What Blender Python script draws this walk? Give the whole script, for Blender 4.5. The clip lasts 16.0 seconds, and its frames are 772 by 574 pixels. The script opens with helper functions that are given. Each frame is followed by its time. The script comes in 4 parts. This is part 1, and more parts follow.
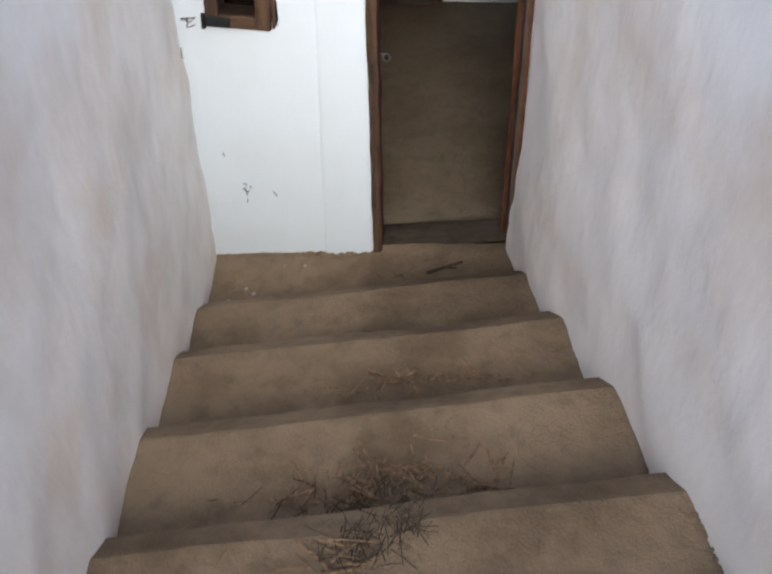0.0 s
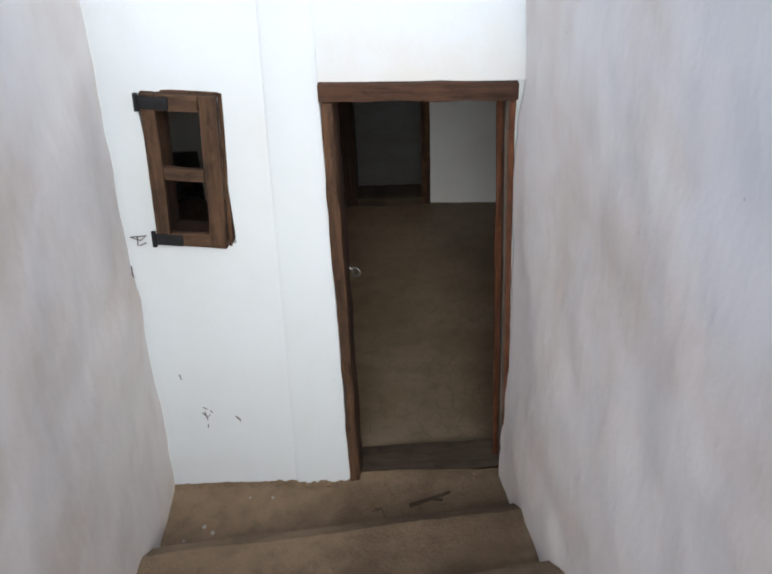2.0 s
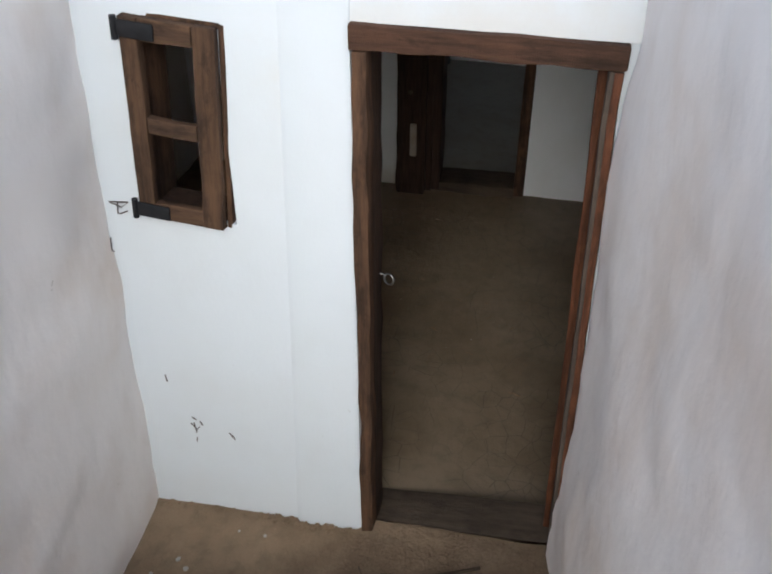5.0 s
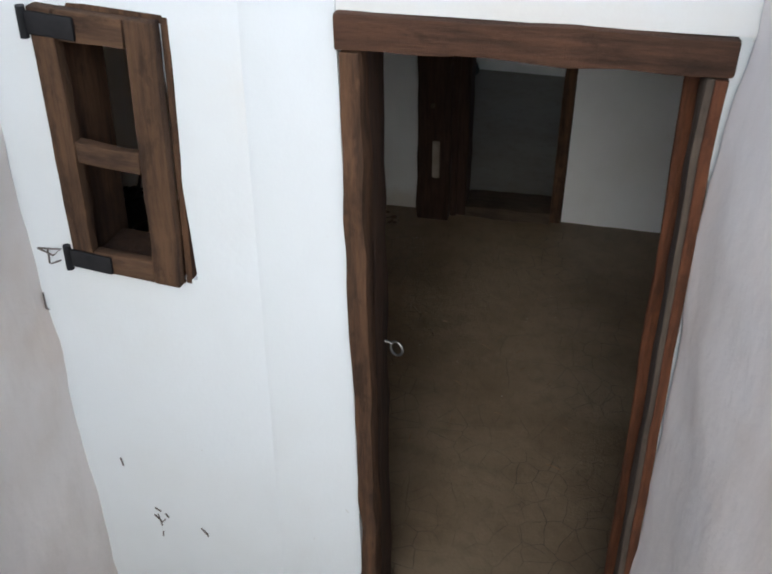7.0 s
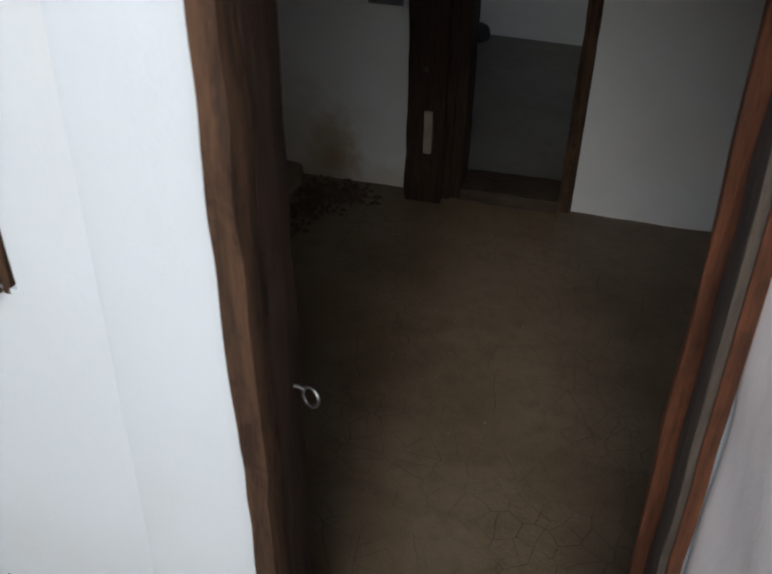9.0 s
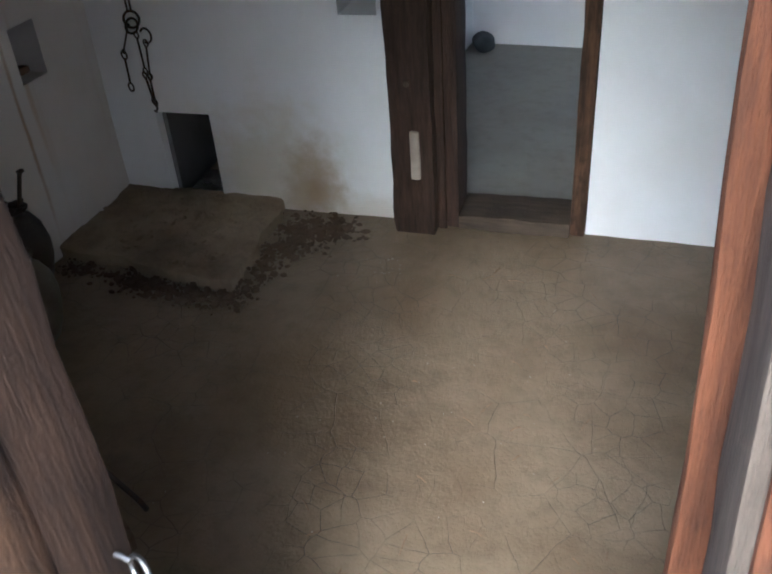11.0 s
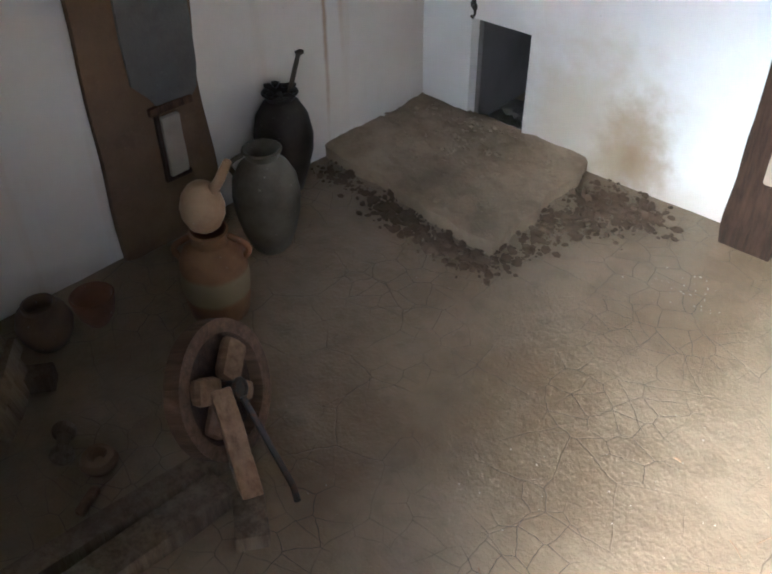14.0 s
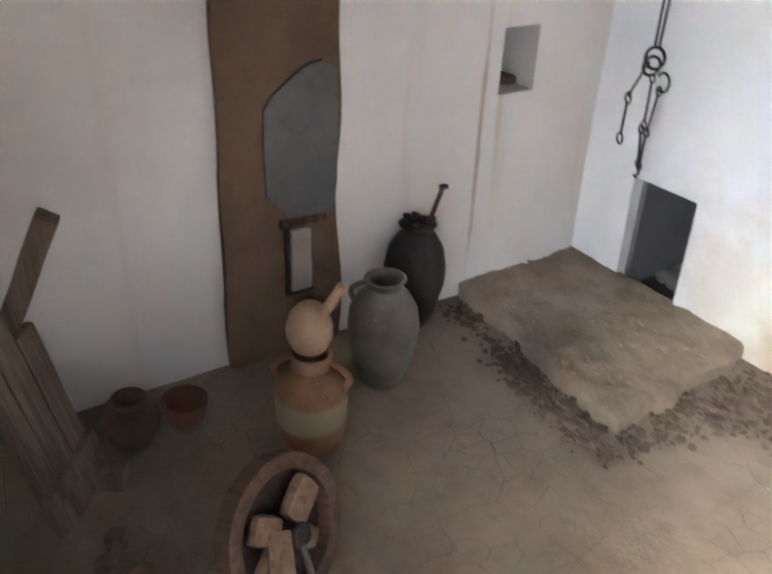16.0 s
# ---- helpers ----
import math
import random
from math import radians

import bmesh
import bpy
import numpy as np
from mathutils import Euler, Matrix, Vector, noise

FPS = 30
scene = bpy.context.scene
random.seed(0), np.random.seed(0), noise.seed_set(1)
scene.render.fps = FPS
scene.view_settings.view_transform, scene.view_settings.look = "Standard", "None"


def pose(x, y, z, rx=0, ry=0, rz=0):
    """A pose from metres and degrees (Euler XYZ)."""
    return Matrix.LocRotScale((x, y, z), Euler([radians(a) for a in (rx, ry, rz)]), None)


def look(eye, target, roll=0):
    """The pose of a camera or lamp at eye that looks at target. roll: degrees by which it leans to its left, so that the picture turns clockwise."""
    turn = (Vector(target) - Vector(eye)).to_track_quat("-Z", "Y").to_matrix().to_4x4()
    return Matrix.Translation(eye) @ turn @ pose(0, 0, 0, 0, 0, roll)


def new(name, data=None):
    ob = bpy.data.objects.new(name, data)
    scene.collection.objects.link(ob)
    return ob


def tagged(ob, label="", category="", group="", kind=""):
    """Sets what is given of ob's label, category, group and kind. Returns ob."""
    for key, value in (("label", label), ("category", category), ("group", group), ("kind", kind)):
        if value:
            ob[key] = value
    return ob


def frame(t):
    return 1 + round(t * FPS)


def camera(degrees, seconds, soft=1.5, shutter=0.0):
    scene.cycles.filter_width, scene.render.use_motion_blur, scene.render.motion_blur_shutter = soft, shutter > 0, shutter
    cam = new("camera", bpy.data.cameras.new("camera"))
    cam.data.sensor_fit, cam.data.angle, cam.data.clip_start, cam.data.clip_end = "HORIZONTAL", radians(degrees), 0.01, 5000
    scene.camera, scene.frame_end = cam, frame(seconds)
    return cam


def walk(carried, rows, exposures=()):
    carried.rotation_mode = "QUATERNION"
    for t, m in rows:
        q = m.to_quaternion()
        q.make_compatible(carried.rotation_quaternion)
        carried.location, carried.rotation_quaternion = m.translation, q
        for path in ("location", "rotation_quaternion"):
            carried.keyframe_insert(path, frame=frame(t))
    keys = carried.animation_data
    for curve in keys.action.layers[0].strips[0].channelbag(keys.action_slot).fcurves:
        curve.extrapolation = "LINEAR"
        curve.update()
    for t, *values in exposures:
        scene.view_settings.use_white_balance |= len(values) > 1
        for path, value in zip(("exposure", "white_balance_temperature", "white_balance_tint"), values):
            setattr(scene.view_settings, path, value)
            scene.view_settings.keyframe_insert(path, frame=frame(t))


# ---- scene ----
cam = camera(49.40, 16.0, soft=2.0, shutter=0.4)
PATH = [
    (0, (0.316, -3.026, 2.889), (0.203, -1.633, 1.457), -1.1),
    (0.5, (0.243, -2.967, 2.835), (0.226, -1.484, 1.493), -1.1),
    (1, (0.275, -2.897, 2.804), (0.214, -1.328, 1.566), -1.8),
    (1.5, (0.370, -2.758, 2.775), (0.258, -1.121, 1.632), -2.7),
    (2, (0.441, -2.598, 2.771), (0.290, -0.936, 1.669), -2.4),
    (2.5, (0.384, -2.484, 2.698), (0.278, -0.873, 1.518), -2.9),
    (3, (0.468, -2.347, 2.684), (0.362, -0.775, 1.453), 0.3),
    (3.5, (0.572, -2.263, 2.653), (0.280, -0.685, 1.459), -1.4),
    (6, (0.538, -1.594, 2.311), (0.121, 0.016, 1.200), -0.3),
    (6.5, (0.480, -1.464, 2.264), (0.042, 0.160, 1.182), -0.9),
    (7, (0.482, -1.353, 2.242), (0.022, 0.238, 1.121), -1.0),
    (7.5, (0.496, -1.245, 2.173), (-0.021, 0.335, 1.061), -1.6),
    (8, (0.442, -1.066, 2.032), (-0.074, 0.529, 0.942), -0.9),
    (8.5, (0.423, -0.920, 1.999), (-0.064, 0.666, 0.882), -2.7),
    (9, (0.487, -0.798, 1.977), (0.006, 0.750, 0.806), 0.8),
    (9.2, (0.511, -0.758, 1.963), (0.023, 0.777, 0.777), -0.0),
    (10.2, (0.525, -0.53, 1.84), (0.03, 1.02, 0.66), -1.8),
    (11.3, (0.571, -0.264, 1.776), (-0.023, 1.229, 0.690), -4.7),
    (11.5, (0.546, -0.210, 1.756), (-0.053, 1.276, 0.661), -3.7),
    (12, (0.502, -0.093, 1.696), (-0.188, 1.388, 0.649), -6.5),
    (12.5, (0.428, -0.014, 1.666), (-0.365, 1.384, 0.581), -4.1),
    (13, (0.371, 0.095, 1.631), (-0.563, 1.332, 0.466), -2.7),
    (13.5, (0.312, 0.142, 1.608), (-0.688, 1.263, 0.382), -0.8),
    (14, (0.298, 0.192, 1.592), (-0.751, 1.277, 0.373), -0.4),
    (14.5, (0.303, 0.233, 1.586), (-0.794, 1.319, 0.409), 0.9),
    (15, (0.282, 0.265, 1.575), (-0.836, 1.353, 0.422), 1.1),
    (15.5, (0.247, 0.322, 1.544), (-0.991, 1.348, 0.458), 1.2),
    (16, (0.226, 0.364, 1.523), (-1.166, 1.298, 0.547), 2.7),
]
EXPOSURES = [(0, 0.75, 5600, 3), (1.2, 0.6, 5600, 3), (2, 0.55, 5600, 3), (3.5, 0.55, 5600, 3), (6, 0.5, 5500, 3), (7.5, 0.45, 5500, 3), (8.5, 0.35, 5500, 3), (9.2, 0.4, 5500, 3), (11.3, 3.4, 4950, 2), (12.5, 4.05, 4950, 2), (13.5, 4.5, 4950, 2), (14.5, 5.0, 4950, 2), (16, 5.7, 5050, 3)]
walk(cam, [(t, look(eye, target, roll)) for t, eye, target, roll in PATH], EXPOSURES)

# ---- light ----
world = bpy.data.worlds.new("sky")
scene.world = world
world.use_nodes = True
wn = world.node_tree
sky = wn.nodes.new("ShaderNodeTexSky")
sky.sky_type, sky.sun_disc = "NISHITA", False
sky.sun_elevation, sky.sun_rotation = radians(33), radians(172)
sky.air_density, sky.dust_density = 0.8, 3.5
wn.links.new(sky.outputs[0], wn.nodes["Background"].inputs[0])
wn.nodes["Background"].inputs[1].default_value = 0.15

sun = new("sun", bpy.data.lights.new("sun", "SUN"))
sun.data.energy, sun.data.angle, sun.data.color = 0.5, radians(45), (1.0, 0.94, 0.87)
sun.matrix_world = look((0.85, -6.0, 3.9), (0.0, 0.0, 0.0))

far_lamp = new("far_window_light", bpy.data.lights.new("far_window_light", "AREA"))
far_lamp.data.shape, far_lamp.data.size, far_lamp.data.size_y = "RECTANGLE", 0.6, 0.8
far_lamp.data.energy, far_lamp.data.color = 0.024, (1.0, 0.97, 0.92)
far_lamp.matrix_world = pose(0.305, 2.60, 0.03, 0, 0, -3.3) @ Matrix.Scale(0.97, 4) @ Matrix.Translation((-0.13, -3.07, 0.224)) @ look((1.33, 4.35, 1.0), (-0.6, 4.3, -0.2))


# ---- materials ----
def nodes_of(name, rough=0.85, metal=0.0):
    m = bpy.data.materials.new(name)
    m.use_nodes = True
    nt = m.node_tree
    b = nt.nodes["Principled BSDF"]
    b.inputs["Roughness"].default_value, b.inputs["Metallic"].default_value = rough, metal
    b.inputs["Specular IOR Level"].default_value = 0.3
    co = nt.nodes.new("ShaderNodeTexCoord").outputs["Object"]
    return m, nt, b, co


def n_noise(nt, co, scale, detail=5, rough=0.6, stretch=None):
    if stretch:
        mp = nt.nodes.new("ShaderNodeMapping")
        mp.inputs["Scale"].default_value = stretch
        nt.links.new(co, mp.inputs[0])
        co = mp.outputs[0]
    t = nt.nodes.new("ShaderNodeTexNoise")
    t.inputs["Scale"].default_value, t.inputs["Detail"].default_value, t.inputs["Roughness"].default_value = scale, detail, rough
    nt.links.new(co, t.inputs["Vector"])
    return t.outputs["Fac"]


def n_ramp(nt, fac, a, b):
    r = nt.nodes.new("ShaderNodeMapRange")
    r.interpolation_type = "SMOOTHSTEP"
    r.inputs["From Min"].default_value, r.inputs["From Max"].default_value = a, b
    nt.links.new(fac, r.inputs["Value"])
    return r.outputs[0]


def n_mix(nt, fac, a, b):
    x = nt.nodes.new("ShaderNodeMix")
    x.data_type = "RGBA"
    for sock, v in ((x.inputs[0], fac), (x.inputs[6], a), (x.inputs[7], b)):
        if isinstance(v, (int, float)):
            sock.default_value = v
        elif isinstance(v, tuple):
            sock.default_value = (*v, 1)
        else:
            nt.links.new(v, sock)
    return x.outputs[2]


def n_math(nt, op, a, b=0.0):
    x = nt.nodes.new("ShaderNodeMath")
    x.operation = op
    for sock, v in ((x.inputs[0], a), (x.inputs[1], b)):
        if isinstance(v, (int, float)):
            sock.default_value = v
        else:
            nt.links.new(v, sock)
    return x.outputs[0]


def n_bump(nt, b, height, strength, distance, before=None):
    x = nt.nodes.new("ShaderNodeBump")
    x.inputs["Strength"].default_value, x.inputs["Distance"].default_value = strength, distance
    nt.links.new(height, x.inputs["Height"])
    if before is not None:
        nt.links.new(before, x.inputs["Normal"])
    nt.links.new(x.outputs[0], b.inputs["Normal"])
    return x.outputs[0]


def n_blob(nt, co, centre, radius, warp=0.5):
    """A soft uneven patch round a place, 1 in its middle."""
    mp = nt.nodes.new("ShaderNodeMapping")
    mp.vector_type = "POINT"
    mp.inputs["Location"].default_value = tuple(-c / r for c, r in zip(centre, radius))
    mp.inputs["Scale"].default_value = tuple(1 / r for r in radius)
    nt.links.new(co, mp.inputs[0])
    ln = nt.nodes.new("ShaderNodeVectorMath")
    ln.operation = "LENGTH"
    nt.links.new(mp.outputs[0], ln.inputs[0])
    d = n_math(nt, "ADD", ln.outputs["Value"], n_math(nt, "MULTIPLY", n_math(nt, "SUBTRACT", n_noise(nt, co, 9, 4), 0.5), warp * 2))
    return n_ramp(nt, d, 1.0, 0.15)


def plaster(name, light=(0.78, 0.775, 0.76), dirt=(0.62, 0.56, 0.48), amount=0.5, lumps=0.6, stains=(), streak=0.0):
    """Lime wash over uneven plaster: brush grain, lumps, faint dirt, and the stains given as (centre, radius, colour, strength)."""
    m, nt, b, co = nodes_of(name, 0.9)
    big, mid, fine = n_noise(nt, co, 1.3, 4), n_noise(nt, co, 6, 3, 0.45, stretch=(1, 1, 0.6)), n_noise(nt, co, 60, 4)
    col = n_mix(nt, n_math(nt, "MULTIPLY", n_ramp(nt, big, 0.42, 0.75), amount), light, dirt)
    col = n_mix(nt, n_math(nt, "MULTIPLY", n_ramp(nt, mid, 0.5, 0.85), amount * 0.35), col, tuple(c * 0.85 for c in dirt))
    for centre, radius, colour, strength in stains:
        col = n_mix(nt, n_math(nt, "MULTIPLY", n_blob(nt, co, centre, radius), strength), col, colour)
    if streak:
        s = n_noise(nt, co, 5, 3, stretch=(2.2, 1, 0.12))
        col = n_mix(nt, n_math(nt, "MULTIPLY", n_ramp(nt, s, 0.56, 0.72), streak), col, (0.52, 0.40, 0.26))
    specks = n_ramp(nt, n_noise(nt, co, 26, 2), 0.76, 0.79)
    col = n_mix(nt, n_math(nt, "MULTIPLY", specks, 0.35), col, (0.30, 0.24, 0.18))
    nt.links.new(col, b.inputs["Base Color"])
    trowel = n_noise(nt, co, 15, 3, 0.5, stretch=(1, 1, 0.45))
    first = n_bump(nt, b, mid, lumps, 0.012)
    second = n_bump(nt, b, trowel, lumps * 0.5, 0.006, first)
    n_bump(nt, b, fine, 0.3, 0.003, second)
    return m


def earth(name, light, dark, crack=0.0, cells=7.0, grit=0.4, rough=0.85, stains=()):
    """Trodden clay: mottled, gritty, with shrinkage cracks."""
    m, nt, b, co = nodes_of(name, rough)
    big, mid, fine = n_noise(nt, co, 2.2, 5), n_noise(nt, co, 14, 6), n_noise(nt, co, 90, 4)
    col = n_mix(nt, n_ramp(nt, big, 0.32, 0.7), light, dark)
    col = n_mix(nt, n_math(nt, "MULTIPLY", n_ramp(nt, mid, 0.45, 0.75), 0.4), col, tuple(c * 0.72 for c in dark))
    col = n_mix(nt, n_math(nt, "MULTIPLY", n_ramp(nt, fine, 0.62, 0.72), 0.35), col, tuple(min(1, c * 1.35) for c in light))
    for centre, radius, colour, strength in stains:
        col = n_mix(nt, n_math(nt, "MULTIPLY", n_blob(nt, co, centre, radius, 0.7), strength), col, colour)
    height = n_math(nt, "ADD", n_math(nt, "MULTIPLY", mid, 0.6), n_math(nt, "MULTIPLY", fine, 0.25))
    if crack:
        wob = nt.nodes.new("ShaderNodeTexNoise")
        wob.inputs["Scale"].default_value, wob.inputs["Detail"].default_value = 5.5, 4
        nt.links.new(co, wob.inputs["Vector"])
        add = nt.nodes.new("ShaderNodeVectorMath")
        add.operation = "MULTIPLY_ADD"
        add.inputs[1].default_value = (0.06, 0.06, 0.06)
        nt.links.new(wob.outputs["Color"], add.inputs[0])
        nt.links.new(co, add.inputs[2])
        for k, (scale, width) in enumerate(((cells, 0.021), (cells * 0.42, 0.012))):
            v = nt.nodes.new("ShaderNodeTexVoronoi")
            v.feature, v.voronoi_dimensions = "DISTANCE_TO_EDGE", "2D"
            v.inputs["Scale"].default_value = scale
            nt.links.new(add.outputs[0], v.inputs["Vector"])
            keep = n_ramp(nt, n_noise(nt, co, 2.6 + k, 3), 0.42, 0.6)
            line = n_math(nt, "MULTIPLY", n_ramp(nt, v.outputs["Distance"], width, width * 0.15), keep)
            col = n_mix(nt, n_math(nt, "MULTIPLY", line, crack * (1 - 0.4 * k)), col, tuple(c * 0.28 for c in dark))
            height = n_math(nt, "SUBTRACT", height, n_math(nt, "MULTIPLY", line, 0.14 * crack))
    nt.links.new(col, b.inputs["Base Color"])
    n_bump(nt, b, height, grit, 0.02)
    return m


def wood(name, light, dark, rough=0.75, axis="Z", wear=0.3):
    m, nt, b, co = nodes_of(name, rough)
    st = {"Z": (9, 9, 0.7), "X": (0.7, 9, 9), "Y": (9, 0.7, 9)}[axis]
    grain, blot, fine = n_noise(nt, co, 5, 8, 0.7, st), n_noise(nt, co, 4, 4), n_noise(nt, co, 22, 5, 0.7, st)
    col = n_mix(nt, n_ramp(nt, grain, 0.3, 0.68), dark, light)
    col = n_mix(nt, n_math(nt, "MULTIPLY", n_ramp(nt, blot, 0.45, 0.75), wear), col, tuple(c * 0.45 for c in dark))
    rot = n_noise(nt, co, 17, 6, 0.7, tuple(1 if v > 1 else 0.5 for v in st))
    col = n_mix(nt, n_math(nt, "MULTIPLY", n_ramp(nt, rot, 0.5, 0.66), wear), col, tuple(c * 0.5 for c in dark))
    col = n_mix(nt, n_math(nt, "MULTIPLY", n_ramp(nt, rot, 0.42, 0.30), 0.35), col, tuple(min(1, c * 1.25) for c in light))
    nt.links.new(col, b.inputs["Base Color"])
    n_bump(nt, b, n_math(nt, "ADD", n_math(nt, "ADD", grain, n_math(nt, "MULTIPLY", fine, 0.6)), n_math(nt, "MULTIPLY", rot, 0.8)), 0.7, 0.009)
    return m


def ceramic(name, light, dark, rough=0.5, band=None):
    """Fired clay, mottled; band: (z0, z1, colour) of a slip or glaze, in the thing's own height."""
    m, nt, b, co = nodes_of(name, rough)
    big, fine = n_noise(nt, co, 9, 5), n_noise(nt, co, 70, 4)
    col = n_mix(nt, n_ramp(nt, big, 0.35, 0.68), light, dark)
    if band:
        z = nt.nodes.new("ShaderNodeSeparateXYZ")
        nt.links.new(co, z.inputs[0])
        zz = n_math(nt, "ADD", z.outputs[2], n_math(nt, "MULTIPLY", big, 0.03))
        col = n_mix(nt, n_math(nt, "MULTIPLY", n_ramp(nt, zz, band[0], band[0] + 0.02), n_ramp(nt, zz, band[1], band[1] - 0.02)), col, band[2])
    col = n_mix(nt, n_math(nt, "MULTIPLY", n_ramp(nt, fine, 0.66, 0.74), 0.4), col, (0.45, 0.42, 0.36))
    nt.links.new(col, b.inputs["Base Color"])
    n_bump(nt, b, n_math(nt, "ADD", big, n_math(nt, "MULTIPLY", fine, 0.3)), 0.35, 0.006)
    return m


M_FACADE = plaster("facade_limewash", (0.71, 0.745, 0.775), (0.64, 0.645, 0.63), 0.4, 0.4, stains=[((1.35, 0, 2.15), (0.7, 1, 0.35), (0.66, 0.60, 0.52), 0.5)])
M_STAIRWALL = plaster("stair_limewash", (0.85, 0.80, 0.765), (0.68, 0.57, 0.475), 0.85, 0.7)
M_ROOMWALL = plaster("room_limewash", (0.76, 0.745, 0.72), (0.66, 0.61, 0.54), 0.5, 0.35)
M_LEFTWALL = plaster("left_limewash", (0.74, 0.71, 0.67), (0.64, 0.57, 0.48), 0.6, 0.35, streak=0.18, stains=[((1.965, 0, 0.60), (0.016, 1, 0.55), (0.40, 0.27, 0.16), 0.8), ((2.04, 0, 0.75), (0.02, 1, 0.4), (0.55, 0.42, 0.28), 0.6), ((0.6, 0, 0.9), (0.5, 1, 0.5), (0.62, 0.56, 0.49), 0.5)])
M_BACKWALL = plaster("back_limewash", (0.84, 0.84, 0.835), (0.72, 0.69, 0.63), 0.4, 0.3,
                     stains=[((0.93, 0, 0.13), (0.19, 1, 0.30), (0.24, 0.14, 0.06), 0.95), ((0.74, 0, 0.20), (0.46, 1, 0.46), (0.60, 0.53, 0.37), 0.6), ((1.25, 0, 0.05), (0.5, 1, 0.12), (0.5, 0.42, 0.3), 0.5)])
M_STAIR = earth("stair_clay", (0.29, 0.208, 0.13), (0.155, 0.106, 0.064), 0.4, 26, 1.3, 0.95)
M_FLOOR = earth("room_clay", (0.25, 0.192, 0.127), (0.165, 0.118, 0.072), 0.9, 12.5, 0.5, 0.4, stains=[((-0.62, 1.9, 0), (0.3, 0.5, 1), (0.17, 0.11, 0.055), 0.5)])
M_FARFLOOR = earth("far_clay", (0.30, 0.28, 0.24), (0.25, 0.225, 0.19), 0.0, 7, 0.25, 0.6)
M_SLAB = earth("slab_clay", (0.36, 0.28, 0.19), (0.165, 0.122, 0.08), 0.1, 9, 1.0, 0.9)
M_RUBBLE = earth("rubble", (0.145, 0.102, 0.066), (0.055, 0.039, 0.026), 0, 7, 0.8, 0.95)
M_LIME = plaster("lime_flakes", (0.42, 0.39, 0.34), (0.5, 0.45, 0.37), 0.4, 0.3)
M_GROUND = earth("yard_ground", (0.25, 0.19, 0.13), (0.17, 0.13, 0.09), 0, 7, 0.5, 0.95)
M_FRAME = wood("door_frame_wood", (0.125, 0.066, 0.035), (0.036, 0.02, 0.012), 0.8, wear=0.6)
M_LINTEL = wood("lintel_wood", (0.095, 0.046, 0.026), (0.034, 0.018, 0.011), 0.8, "X", 0.6)
M_REDWOOD = wood("red_wood", (0.17, 0.062, 0.027), (0.06, 0.023, 0.011), 0.65, wear=0.5)
M_GREYWOOD = wood("grey_wood", (0.125, 0.097, 0.074), (0.055, 0.042, 0.032), 0.8)
M_DARKWOOD = wood("dark_wood", (0.062, 0.034, 0.021), (0.02, 0.012, 0.008), 0.7)
M_WINDOW = wood("window_wood", (0.115, 0.064, 0.034), (0.042, 0.023, 0.014), 0.8, wear=0.6)
M_SILL = wood("sill_wood", (0.095, 0.069, 0.047), (0.055, 0.04, 0.028), 0.85, "X", 0.5)
M_WINDOWX = wood("window_wood_level", (0.125, 0.07, 0.038), (0.046, 0.026, 0.016), 0.8, "X", 0.6)
# brown picked to hold down bounce from the unseen ceiling
M_CEIL = wood("ceiling_dark_wood", (0.16, 0.11, 0.07), (0.08, 0.055, 0.035), 0.8, "X")
M_PALEWOOD = wood("pale_wood", (0.28, 0.175, 0.105), (0.15, 0.088, 0.05), 0.8)
M_PLANK = wood("plank_wood", (0.19, 0.142, 0.095), (0.09, 0.063, 0.041), 0.85)
M_RIMWOOD = wood("rim_wood", (0.15, 0.09, 0.055), (0.065, 0.039, 0.024), 0.75)
M_CLAYPOST = earth("post_clay", (0.185, 0.12, 0.07), (0.11, 0.072, 0.044), 0, 7, 0.6, 0.95)
M_SLATE = earth("slate", (0.16, 0.15, 0.135), (0.095, 0.09, 0.083), 0, 7, 0.5, 0.85)
M_PALESTONE = earth("pale_stone", (0.37, 0.32, 0.26), (0.27, 0.225, 0.175), 0, 7, 0.4, 0.9)
M_STRAW = wood("straw", (0.32, 0.20, 0.11), (0.13, 0.08, 0.045), 0.7)
M_TWIG = wood("twig", (0.10, 0.07, 0.045), (0.05, 0.035, 0.022), 0.85)
M_GREENJAR = ceramic("grey_green_jar", (0.125, 0.108, 0.078), (0.072, 0.06, 0.042), 0.5)
M_DARKJAR = ceramic("dark_jar", (0.045, 0.036, 0.028), (0.022, 0.017, 0.014), 0.45)
M_TERRA = ceramic("terracotta", (0.23, 0.125, 0.062), (0.145, 0.073, 0.037), 0.8, (0.09, 0.19, (0.24, 0.19, 0.11)))
M_JUG = ceramic("pale_jug", (0.34, 0.235, 0.14), (0.25, 0.145, 0.08), 0.8)
M_BROWNPOT = ceramic("brown_pot", (0.12, 0.075, 0.045), (0.07, 0.042, 0.025), 0.7)
M_BOWL = ceramic("red_bowl", (0.16, 0.07, 0.04), (0.10, 0.045, 0.025), 0.6)


def iron():
    m, nt, b, co = nodes_of("old_iron", 0.55, 0.85)
    col = n_mix(nt, n_ramp(nt, n_noise(nt, co, 40, 4), 0.45, 0.7), (0.055, 0.05, 0.045), (0.10, 0.055, 0.03))
    nt.links.new(col, b.inputs["Base Color"])
    n_bump(nt, b, n_noise(nt, co, 120, 3), 0.4, 0.002)
    return m


